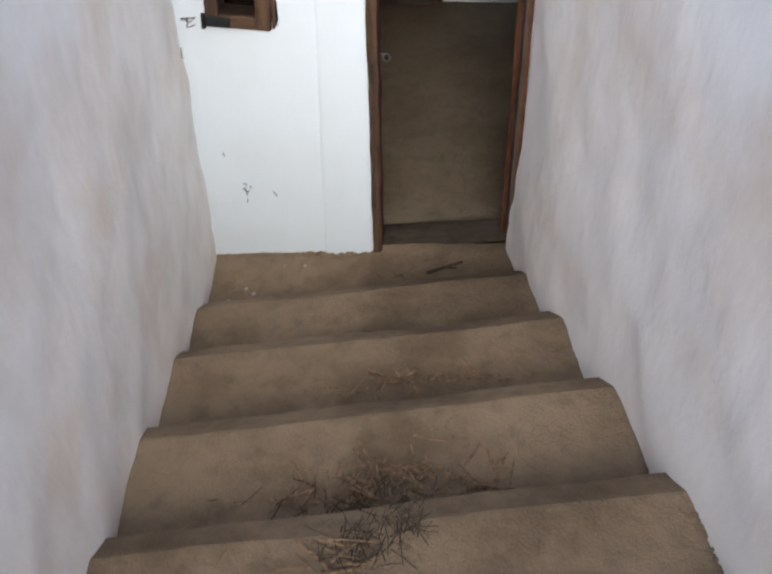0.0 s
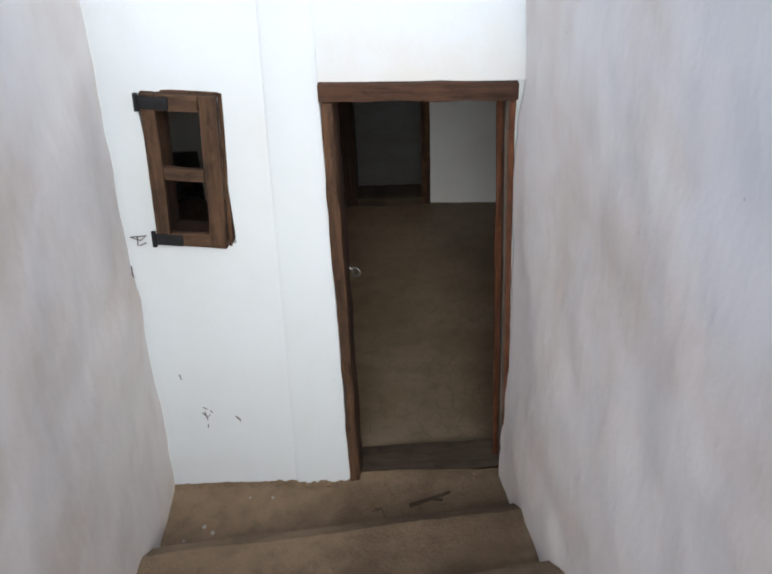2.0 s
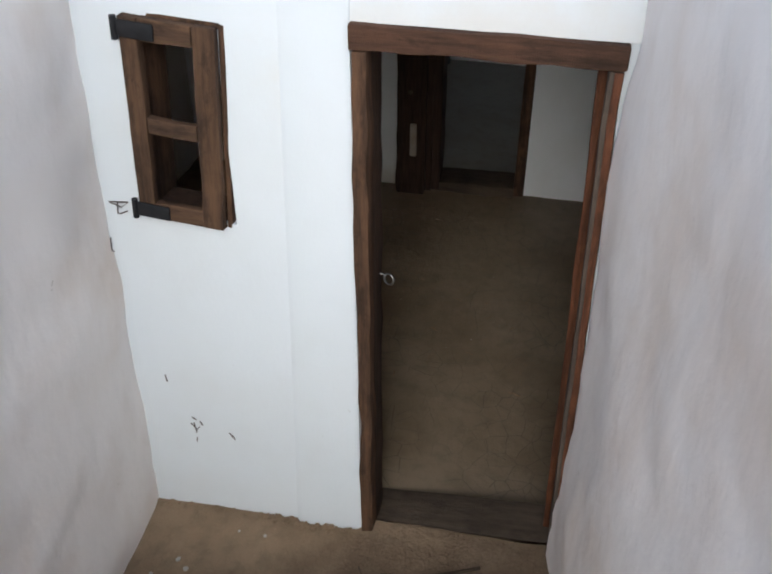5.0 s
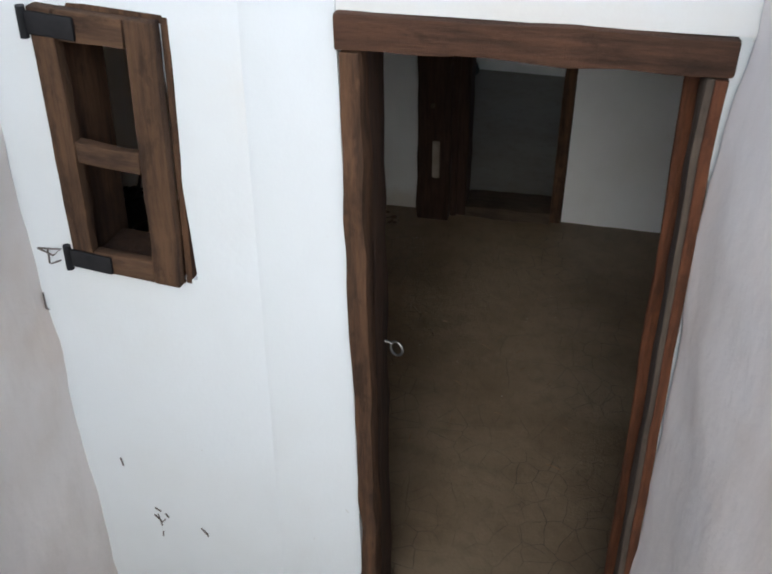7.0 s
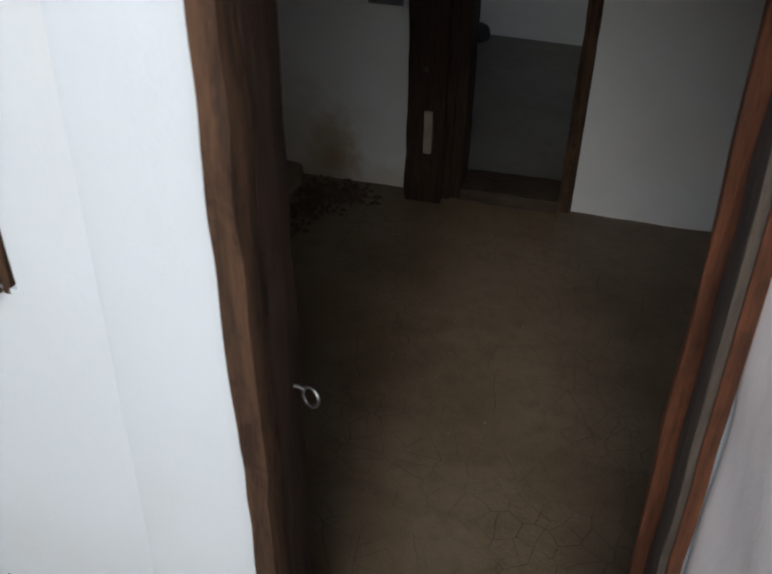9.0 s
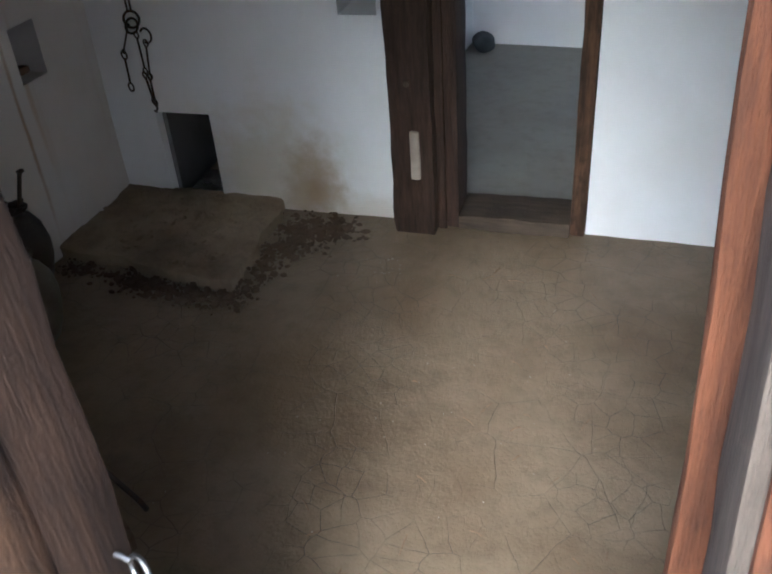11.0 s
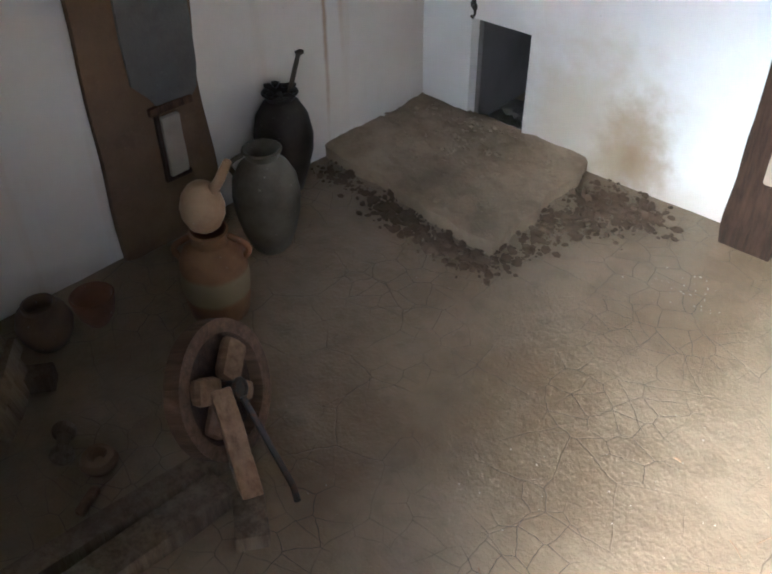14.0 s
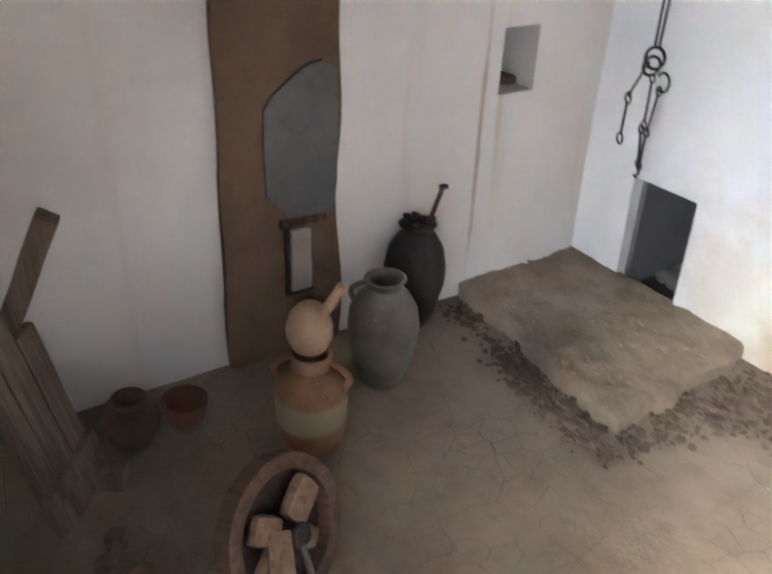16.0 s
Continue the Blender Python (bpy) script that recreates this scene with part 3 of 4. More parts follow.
rnd = random.Random(21)
bm = bmesh.new()
for k in range(260):
    u = rnd.uniform(-0.80, -0.02)
    x = u
    y = (-0.022 if x > -0.22 else -0.006) - abs(rnd.gauss(0, 0.010))
    stone(bm, (x, y, 0.10 * (u + 0.35) + rnd.uniform(-0.004, 0.012)), rnd.uniform(0.004, 0.013), 700 + k)
tagged(part("clay_crumbs", bm, M_STAIR), "crumbled clay heaped along the foot of the facade", "crumbs", kind="stuff")
bm = bmesh.new()
for k in range(240):
    side = rnd.random() < 0.5
    i = rnd.randrange(1, 6)
    v = rnd.uniform(NOSE[i] + 0.02, NOSE[i - 1] - 0.14)
    u = (-0.80 + 0.066 * v + 0.012) if side else (0.652 - 0.0597 * v - 0.014)
    stone(bm, (*uv(u, v), RISE * i + SLOPE * u + 0.003), rnd.uniform(0.003, 0.010), 1200 + k)
tagged(part("clay_crumbs", bm, M_STAIR), "crumbled clay along the edges of the steps", "crumbs", kind="stuff")

wall_front = wall("wall_front", (0.95, 0.175), (-2.0, 0.175), -0.02, 2.3, 0.02, M_ROOMWALL, holes=[(0.95 - 0.70, 0.95 + 0.10, -0.02, 1.86), (0.95 + 0.28, 0.95 + 0.68, 1.14, 1.90)], step=0.12, lumps=0.0)
# added ceiling, out of view; its dark wood lowers the room's fill light
bm = box(bmesh.new(), -2.5, 0.153, 2.2, 1.9, 5.3, 2.4, 0)
tagged(part("ceiling", bm, M_CEIL, smooth=False), "unseen plain timber ceiling, dark to cut bounced light", "ceiling", kind="structure")
wall("wall_reach_left", (-2.1, 0.0), (-1.0, 0.0), -0.4, 3.3, 0.15, M_FACADE, step=0.2)

# ---- the room ----
# built square to its own back doorway, then turned to the facade as one
outside = set(scene.objects)
ROOM = pose(0.305, 2.60, 0.03, 0, 0, -3.3) @ Matrix.Scale(0.97, 4) @ Matrix.Translation((-0.13, -3.07, 0.224))
BL, BR = (-1.965, 2.858), (0.80, 3.141)
BD = math.hypot(BR[0] - BL[0], BR[1] - BL[1])


def on_back(s, off=0.0):
    """A place on the back wall's line, s metres from its corner; off: out into the room."""
    a = math.atan2(BR[1] - BL[1], BR[0] - BL[0])
    return (BL[0] + s * math.cos(a) + off * math.sin(a), BL[1] + s * math.sin(a) - off * math.cos(a))


floor = sheet("floor", (-2.3, 0.50, 1.1, 3.30), ZR, M_FLOOR, 0.07, 0.008, "trodden clay floor with shrinkage cracks")
HN = (0.225, 0.485, ZR, 0.215)          # hearth opening in the back wall
D2 = (1.335, 2.105, ZR, 1.42)           # doorway to the far room
BN = (1.12, 1.275, 0.655, 0.87)       # small niche beside it
wall_back = wall("wall_back", BL, BR, ZR - 0.02, 2.1, 0.26, M_BACKWALL, holes=[HN, D2, BN], step=0.07, lumps=0.008, label="white back wall with brown damp stain and small hearth opening")
LT, LB = (-1.80, -0.02), (-1.972, 2.98)
LN = (2.425, 2.575, 0.50, 0.715)
LS = 0.4
wall_left = wall("wall_left", (LT[0] + LS * (LB[0] - LT[0]) / math.dist(LT, LB), LT[1] + LS * (LB[1] - LT[1]) / math.dist(LT, LB)), LB, ZR - 0.02, 2.1, 0.24, M_LEFTWALL, holes=[(LN[0] - LS, LN[1] - LS, LN[2], LN[3])], step=0.07, lumps=0.008, label="off-white wall with faint brown streaks and a small niche")
wall_right = wall("wall_right", (0.80, 3.2), (0.80, 0.50), ZR - 0.02, 2.1, 0.24, M_ROOMWALL, step=0.1, lumps=0.008)


def recess(name, m, w, h, depth, material, label, floor_mat=None):
    """The inside of a niche, open to -y; its own origin at the lower left of the mouth."""
    bm = bmesh.new()
    t = 0.02
    for args in ((-t, 0, -t, 0, depth + t, h + t), (w, 0, -t, w + t, depth + t, h + t), (0, 0, h, w, depth + t, h + t), (0, 0, -t, w, depth + t, 0), (0, depth, 0, w, depth + t, h)):
        box(bm, *args, bevel=0, m=None)
    ob = part(name, bm, material)
    ob.matrix_basis = m
    return tagged(ob, label, "niche", kind="structure")


ang = math.degrees(math.atan2(BR[1] - BL[1], BR[0] - BL[0]))
hx, hy = on_back(HN[0] + 0.022, -0.05)
# one dark plaster lines the hearth opening and the small back-wall niche
M_DARKPLASTER = plaster("dark_plaster", (0.20, 0.19, 0.18), (0.10, 0.085, 0.07), 0.9, 0.6)
recess("niche_hearth", pose(hx, hy, ZR, 0, 0, ang), HN[1] - HN[0] - 0.044, HN[3] - ZR - 0.022, 0.40, M_DARKPLASTER, "dark inside of the hearth opening")
bx, by = on_back(BN[0], -0.262)
recess("niche_small", pose(bx, by, BN[2], 0, 0, ang), BN[1] - BN[0], BN[3] - BN[2], 0.05, M_DARKPLASTER, "small plastered wall niche")
la = math.degrees(math.atan2(LB[1] - LT[1], LB[0] - LT[0]))
ld = Vector((LB[0] - LT[0], LB[1] - LT[1], 0)).normalized()
lx, ly = LT[0] + ld.x * LN[0] - ld.y * 0.242, LT[1] + ld.y * LN[0] + ld.x * 0.242
recess("niche_left", pose(lx, ly, LN[2], 0, 0, la), LN[1] - LN[0], LN[3] - LN[2], 0.03, M_ROOMWALL, "small plastered wall niche")

# far room
sheet("floor_far", (-1.5, 3.30, 1.4, 5.60), ZR, M_FARFLOOR, 0.12, 0.006, "grey trodden clay floor of the far room")
wall("wall_far", (-1.5, 5.30), (1.5, 5.30), ZR - 0.02, 2.1, 0.2, M_ROOMWALL, step=0.1, lumps=0.012, label="white wall of the far room")
wall("wall_far_left", (-1.02, 3.3), (-1.02, 5.4), ZR - 0.02, 2.1, 0.2, M_ROOMWALL, step=0.15)
wall("wall_far_right", (1.35, 5.4), (1.35, 3.1), ZR - 0.02, 2.1, 0.2, M_ROOMWALL, holes=[(0.75, 1.35, 0.6, 1.4)], step=0.15)
rock = bmesh.new()
bmesh.ops.create_icosphere(rock, subdivisions=3, radius=0.075)
for v in rock.verts:
    v.co *= 1 + 0.25 * noise.noise(v.co * 14)
    v.co.z *= 0.85
rock_ob = part("stone", rock, M_STONE)
rock_ob.matrix_basis = pose(-0.90, 5.13, ZR + 0.062)
tagged(rock_ob, "dark rounded stone on the floor by the wall", "stone")

# doorway to the far room: timber set in the back wall
d2m = pose(*on_back(D2[0]), ZR, 0, 0, ang)
W2 = D2[1] - D2[0]
door_2 = thing("door_2", d2m, "inner doorway with old dark timber frame", "door", kind="structure")
part("jamb", box(bmesh.new(), W2 - 0.062, -0.02, 0.0, W2 - 0.002, 0.12, 1.64, 0.005, 0.006, cuts=20), M_FRAME, door_2)
part("jamb", box(bmesh.new(), 0.16, -0.03, 0.0, 0.25, 0.16, 1.64, 0.006, 0.008, cuts=20), M_DARKWOOD, door_2, "dark timber jamb")
part("lintel", box(bmesh.new(), 0.16, -0.02, 1.56, W2, 0.2, 1.64, 0.006, 0.006, cuts=8), M_DARKWOOD, door_2)
part("threshold", box(bmesh.new(), 0.251, -0.045, 0.0, W2 - 0.063, 0.17, 0.068, 0.008, 0.008, cuts=10), M_SILL, door_2, "worn brown threshold board")

post = thing("timber_post", d2m @ pose(0, 0, 0), "dark hewn timber post with a slot through it", "post")
bm = box(bmesh.new(), -0.008, -0.11, 0.0, 0.165, -0.012, 1.7, 0.008, 0.012, cuts=26)
part("shaft", bm, M_DARKWOOD, post)
part("pale_inset", box(bmesh.new(), 0.074, -0.122, 0.257, 0.116, -0.02, 0.468, 0.012, 0.002), M_PALESTONE, post, "pale plaster showing in the slot")
part("peg", tube(bmesh.new(), [(0.075, -0.11, 0.66), (0.075, -0.122, 0.66)], 0.012, 10), M_GREYWOOD, post)
part("wedge", box(bmesh.new(), 0.166, -0.05, 0.0, 0.20, -0.032, 1.6, 0.003, 0.004, cuts=14), M_DARKWOOD, post)

# raised clay slab in the corner
SLAB = [(-1.95, 2.315), (-1.085, 2.285), (-1.18, 2.945), (-1.99, 2.89)]
slab_h = 0.058
bm = bmesh.new()
n = 44
top, low = [], []
for i in range(n + 1):
    ra, rb = [], []
    for j in range(n + 1):
        a, b = i / n, j / n
        p = [SLAB[0][k] * (1 - a) * (1 - b) + SLAB[1][k] * a * (1 - b) + SLAB[2][k] * a * b + SLAB[3][k] * (1 - a) * b for k in (0, 1)]
        edge = min(1 - a, b)
        wob = 0.03 * noise.noise(Vector((p[0] * 7, p[1] * 7, 0))) * (1 if edge < 0.03 else 0)
        drop = 0.009 * max(0, 1 - edge / 0.03)
        h = ZR + slab_h - drop + 0.008 * noise.noise(Vector((p[0] * 4, p[1] * 4, 2))) + 0.015 * noise.noise(Vector((p[0] * 13, p[1] * 13, 5))) + 0.005 * noise.noise(Vector((p[0] * 37, p[1] * 37, 8)))
        ra.append(bm.verts.new((p[0] + wob, p[1] + wob, h)))
    top.append(ra)
for i in range(n):
    for j in range(n):
        bm.faces.new((top[i][j], top[i + 1][j], top[i + 1][j + 1], top[i][j + 1]))
rim = [top[i][0] for i in range(n + 1)] + [top[n][j] for j in range(1, n + 1)] + [top[i][n] for i in range(n - 1, -1, -1)] + [top[0][j] for j in range(n - 1, 0, -1)]
platform = thing("clay_platform", None, "low crumbling clay platform in the corner by the hearth", "platform")
skirt = bmesh.new()
over = [skirt.verts.new(v.co) for v in rim]
under = [skirt.verts.new((v.co.x + 0.012 * noise.noise(v.co * 23), v.co.y + 0.012 * noise.noise(v.co * 19), ZR - 0.02)) for v in rim]
for k in range(len(rim)):
    q = (k + 1) % len(rim)
    skirt.faces.new((over[q], over[k], under[k], under[q]))
bmesh.ops.recalc_face_normals(bm, faces=bm.faces)
bmesh.ops.recalc_face_normals(skirt, faces=skirt.faces)
part("top", bm, M_SLAB, platform)
part("edge", skirt, M_SLAB, platform, "crumbling clay edge")


def debris(name, line, n, spread, sizes, seed, material, label):
    rnd = random.Random(seed)
    bm = bmesh.new()
    for k in range(n):
        a = rnd.random()
        (x0, y0), (x1, y1) = rnd.choice(line)
        x, y = x0 + (x1 - x0) * a + rnd.gauss(0, spread), y0 + (y1 - y0) * a + rnd.gauss(0, spread)
        s = rnd.uniform(*sizes) * (1 if rnd.random() < 0.9 else 1.5) * rnd.random() ** 0.5
        stone(bm, (x, y, ZR + s * 0.35), s, seed * 100 + k)
    return tagged(part(name, bm, material), label, "rubble", kind="stuff")


debris("rubble", [((-1.05, 2.24), (-1.30, 2.21)), ((-1.03, 2.26), (-1.06, 2.75)), ((-1.3, 2.22), (-1.6, 2.25))], 900, 0.034, (0.003, 0.019), 11, M_RUBBLE, "dark crumbled clay along the platform edge")
debris("rubble", [((-1.08, 2.75), (-0.80, 2.82)), ((-1.10, 2.85), (-0.85, 2.78)), ((-1.03, 2.6), (-0.95, 2.75))], 800, 0.05, (0.003, 0.02), 12, M_RUBBLE, "dark crumbled clay on the floor below the stained wall")
debris("rubble", [((-1.85, 2.24), (-1.75, 2.25)), ((-1.88, 2.28), (-1.65, 2.24))], 160, 0.03, (0.003, 0.017), 13, M_RUBBLE, "dark crumbled clay beside the jars")
debris("lime_flakes", [((-0.60, 2.50), (-0.56, 2.62)), ((-0.68, 2.58), (-0.5, 2.56))], 130, 0.045, (0.001, 0.0042), 14, M_LIME, "white lime flakes scattered on the clay floor")
debris("lime_flakes", [((-0.64, 2.02), (-0.60, 2.11)), ((-0.73, 2.07), (-0.60, 2.1))], 50, 0.03, (0.001, 0.004), 15, M_LIME, "white lime flakes scattered on the clay floor")
debris("lime_flakes", [((-0.9, 1.4), (0.2, 2.6)), ((-1.0, 2.2), (-0.2, 1.4)), ((-0.2, 1.2), (0.4, 2.6))], 120, 0.15, (0.001, 0.003), 16, M_LIME, "white lime flakes scattered on the clay floor")
debris("lime_flakes", [((-1.9, 2.6), (-1.2, 2.4)), ((-1.7, 2.8), (-1.2, 2.8))], 0 + 18, 0.06, (0.002, 0.006), 17, M_LIME, "white lime flakes on the clay floor")
rnd = random.Random(8)
bm = bmesh.new()
for k in range(26):
    x, y, a, ln = rnd.uniform(-0.35, 0.5), rnd.uniform(1.2, 2.7), rnd.uniform(0, 6.28), rnd.uniform(0.015, 0.07)
    dx, dy = math.cos(a) * ln / 2, math.sin(a) * ln / 2
    tube(bm, [(x - dx, y - dy, ZR + 0.010), (x, y + 0.002, ZR + 0.012), (x + dx, y + dy, ZR + 0.010)], rnd.uniform(0.001, 0.0022), 5)
tagged(part("straw", bm, M_STRAW), "loose bits of straw on the clay floor", "straw", kind="stuff")

rnd = random.Random(22)
bm = bmesh.new()
for k in range(420):
    a, b = rnd.random(), rnd.random()
    x, y = [SLAB[0][q] * (1 - a) * (1 - b) + SLAB[1][q] * a * (1 - b) + SLAB[2][q] * a * b + SLAB[3][q] * (1 - a) * b for q in (0, 1)]
    if 0.03 < a < 0.96 and 0.04 < b < 0.95:
        stone(bm, (x, y, ZR + slab_h), rnd.uniform(0.003, 0.012), 2000 + k)
tagged(part("clay_crumbs", bm, M_SLAB), "loose clay crumbs strewn over the low platform", "crumbs", kind="stuff")
bm = bmesh.new()
for k in range(9):
    x, y = on_back(rnd.uniform(HN[0] + 0.07, HN[1] - 0.07), rnd.uniform(-0.38, -0.14))
    stone(bm, (x, y, ZR + 0.03), rnd.uniform(0.025, 0.05), 3000 + k)
tagged(part("hearth_stones", bm, M_SLATE), "grey stones heaped inside the hearth opening", "stones", kind="stuff")
niche_fill = part("clay_lump", box(bmesh.new(), 0.012, -0.17, 0.0, 0.13, -0.04, 0.03, 0.01, 0.012, cuts=4), M_CLAYPOST)
niche_fill.matrix_basis = pose(lx, ly, LN[2], 0, 0, la)
tagged(niche_fill, "brown lump of clay lying in the wall niche", "clay lump")

# clay-faced timber in the left wall, with a slate let into it


def on_left(s, off=0.0):
    return (LT[0] + ld.x * s + ld.y * off, LT[1] + ld.y * s - ld.x * off)


px_, py_ = on_left(1.455, 0.0)
pier = thing("clay_pier", pose(px_, py_, ZR, 0, 0, la), "brown clay-coated pier with a slate and a slotted stone", "pier")
bm = bmesh.new()
nz, nx = 46, 10
g = []
for j in range(nz + 1):
    z = 2.3 * j / nz
    row = []
    x0, x1 = 0.012 * noise.noise(Vector((1, z * 3, 0))), 0.375 + 0.02 * noise.noise(Vector((5, z * 3, 0))) - 0.012 * z
    row.append(bm.verts.new((x0, 0.03, z)))
    for i in range(nx + 1):
        x = x0 + (x1 - x0) * i / nx
        rnd_edge = 0.010 * (1 - min(1, min(i, nx - i) / 1.0))
        row.append(bm.verts.new((x, -0.035 + rnd_edge + 0.007 * noise.noise(Vector((x * 9, z * 6, 2))), z)))
    row.append(bm.verts.new((x1, 0.03, z)))
    g.append(row)
for a, b in zip(g, g[1:]):
    for k in range(len(a) - 1):
        bm.faces.new((a[k], a[k + 1], b[k + 1], b[k]))
part("clay_face", bm, M_CLAYPOST, pier)


def plate(pts, y0, y1, n=0):
    """A flat slab from an outline of x, z pairs."""
    bm = bmesh.new()
    f = bm.faces.new([bm.verts.new((x, y0, z)) for x, z in pts])
    r = bmesh.ops.extrude_face_region(bm, geom=[f])
    bmesh.ops.translate(bm, verts=[e for e in r["geom"] if isinstance(e, bmesh.types.BMVert)], vec=(0, y1 - y0, 0))
    bmesh.ops.recalc_face_normals(bm, faces=bm.faces)
    return bm


slate_pts = [(0.125, 0.56), (0.122, 0.68), (0.124, 0.81), (0.15, 0.845), (0.2, 0.882), (0.25, 0.915), (0.30, 0.925), (0.345, 0.90), (0.352, 0.70), (0.35, 0.56), (0.338, 0.49), (0.318, 0.468), (0.198, 0.468), (0.175, 0.505)]
part("slate", plate(slate_pts, -0.046, -0.03), M_SLATE, pier, "grey slate panel")
part("niche_stone", box(bmesh.new(), 0.196, -0.055, 0.235, 0.262, -0.03, 0.435, 0.006, 0.004, cuts=4), M_PALESTONE, pier, "pale slotted stone")
part("stone_rim", box(box(bmesh.new(), 0.18, -0.048, 0.225, 0.195, -0.03, 0.455, 0.004, 0.004, cuts=4), 0.18, -0.048, 0.218, 0.275, -0.03, 0.232, 0.003, 0.003, cuts=3), M_DARKWOOD, pier)
part("latch_wood", box(bmesh.new(), 0.165, -0.052, 0.447, 0.315, -0.032, 0.472, 0.004, 0.006, cuts=5), M_FRAME, pier, "reddish wooden bar")


# ---- vessels ----
def arc_handle(r0, z0, r1, z1, out, rad, n=9):
    pts = []
    for k in range(n):
        a = math.pi * k / (n - 1)
        z = z0 + (z1 - z0) * k / (n - 1)
        r = r0 + (r1 - r0) * k / (n - 1)
        pts.append((r + out * math.sin(a), 0, z))
    return tube(bmesh.new(), pts, rad, 8)


jar = thing("storage_jar", pose(-1.605, 1.815, ZR, 0, 0, 222), "grey-green two-handled storage jar standing on the clay floor", "jar")
prof = [(0.045, 0.0), (0.062, 0.02), (0.085, 0.08), (0.101, 0.15), (0.106, 0.21), (0.099, 0.265), (0.078, 0.305), (0.056, 0.325), (0.05, 0.337), (0.056, 0.352), (0.062, 0.362), (0.055, 0.366), (0.046, 0.355), (0.042, 0.335), (0.06, 0.29), (0.06, 0.25)]
part("body", lathe(prof, 40, 0.02), M_GREENJAR, jar)
part("handle", arc_handle(0.052, 0.343, 0.092, 0.27, 0.030, 0.0085), M_GREENJAR, jar)

dark = thing("oil_jar", pose(-1.835, 2.06, ZR), "tall dark tarred jar with a wooden paddle in its mouth", "jar")
prof = [(0.04, 0.0), (0.055, 0.02), (0.078, 0.09), (0.098, 0.17), (0.101, 0.23), (0.088, 0.30), (0.062, 0.345), (0.046, 0.358), (0.05, 0.37), (0.062, 0.382), (0.055, 0.388), (0.042, 0.376), (0.05, 0.33), (0.05, 0.28)]
part("body", lathe(prof, 36, 0.03, 2), M_DARKJAR, dark)
lid = bmesh.new()
for k in range(9):
    stone(lid, (0.045 * math.cos(k * 0.7), 0.045 * math.sin(k * 0.7), 0.386 + 0.004 * (k % 3)), 0.018, 40 + k)
part("torn_cover", lid, M_DARKJAR, dark, "ragged dark cover")
bm = tube(bmesh.new(), [(0.01, 0.02, 0.34), (0.03, 0.035, 0.43), (0.05, 0.05, 0.515)], 0.0085, 8, taper=0.0075)
stone(bm, (0.058, 0.05, 0.522), 0.019, 77)
part("paddle", bm, M_GREYWOOD, dark, "weathered wooden paddle")

pot = thing("clay_pot", pose(-1.455, 1.515, ZR, 0, 0, 228), "terracotta pot with a cream band and two handles", "pot")
prof = [(0.075, 0.0), (0.085, 0.01), (0.094, 0.07), (0.098, 0.14), (0.093, 0.20), (0.074, 0.235), (0.052, 0.25), (0.050, 0.275), (0.056, 0.288), (0.05, 0.292), (0.043, 0.28), (0.043, 0.24), (0.06, 0.2)]
part("body", lathe(prof, 36, 0.025, 4), M_TERRA, pot)
part("handle", arc_handle(0.05, 0.27, 0.09, 0.195, 0.032, 0.0095), M_TERRA, pot)
h2 = part("handle", arc_handle(0.05, 0.27, 0.09, 0.195, 0.032, 0.0095), M_TERRA, pot)
h2.rotation_euler = (0, 0, math.pi)

jug = thing("jug", pose(-1.465, 1.515, ZR + 0.291, 0, 0, 40), "pale clay jug with a long spout sitting on the pot", "jug")
prof = [(0.03, 0.0), (0.045, 0.012), (0.06, 0.045), (0.062, 0.075), (0.052, 0.11), (0.035, 0.132), (0.022, 0.142), (0.012, 0.145)]
part("body", lathe(prof, 32, 0.03, 6), M_JUG, jug)
part("spout", tube(bmesh.new(), [(0.03, 0.0, 0.115), (0.058, 0.0, 0.155), (0.078, 0.0, 0.195), (0.088, 0, 0.215)], 0.016, 10, taper=0.012), M_JUG, jug)

brown = thing("round_pot", pose(-1.66, 1.08, ZR), "round brown clay pot on the floor by the wall", "pot")
prof = [(0.03, 0.0), (0.05, 0.01), (0.072, 0.05), (0.078, 0.085), (0.066, 0.122), (0.048, 0.137), (0.046, 0.15), (0.040, 0.151), (0.036, 0.135), (0.05, 0.1)]
part("body", lathe(prof, 32, 0.02, 8), M_BROWNPOT, brown)
bowl = thing("bowl", pose(-1.655, 1.225, ZR), "small reddish glazed bowl, dark inside", "bowl")
prof = [(0.03, 0.0), (0.034, 0.008), (0.054, 0.04), (0.062, 0.08), (0.064, 0.1), (0.059, 0.104), (0.054, 0.096), (0.048, 0.05), (0.03, 0.02)]
part("body", lathe(prof, 32, 0.02, 9), M_BOWL, bowl)

# ---- spindle wheel ----
wheel = thing("wooden_wheel", Matrix.Translation((-1.01, 1.245, ZR + 0.19)) @ Vector((0.89, 0.47, 0.38)).to_track_quat("Z", "Y").to_matrix().to_4x4(), "wooden treadle wheel with hub, blades and shaft leaning on the floor", "wheel")
RW = 0.168


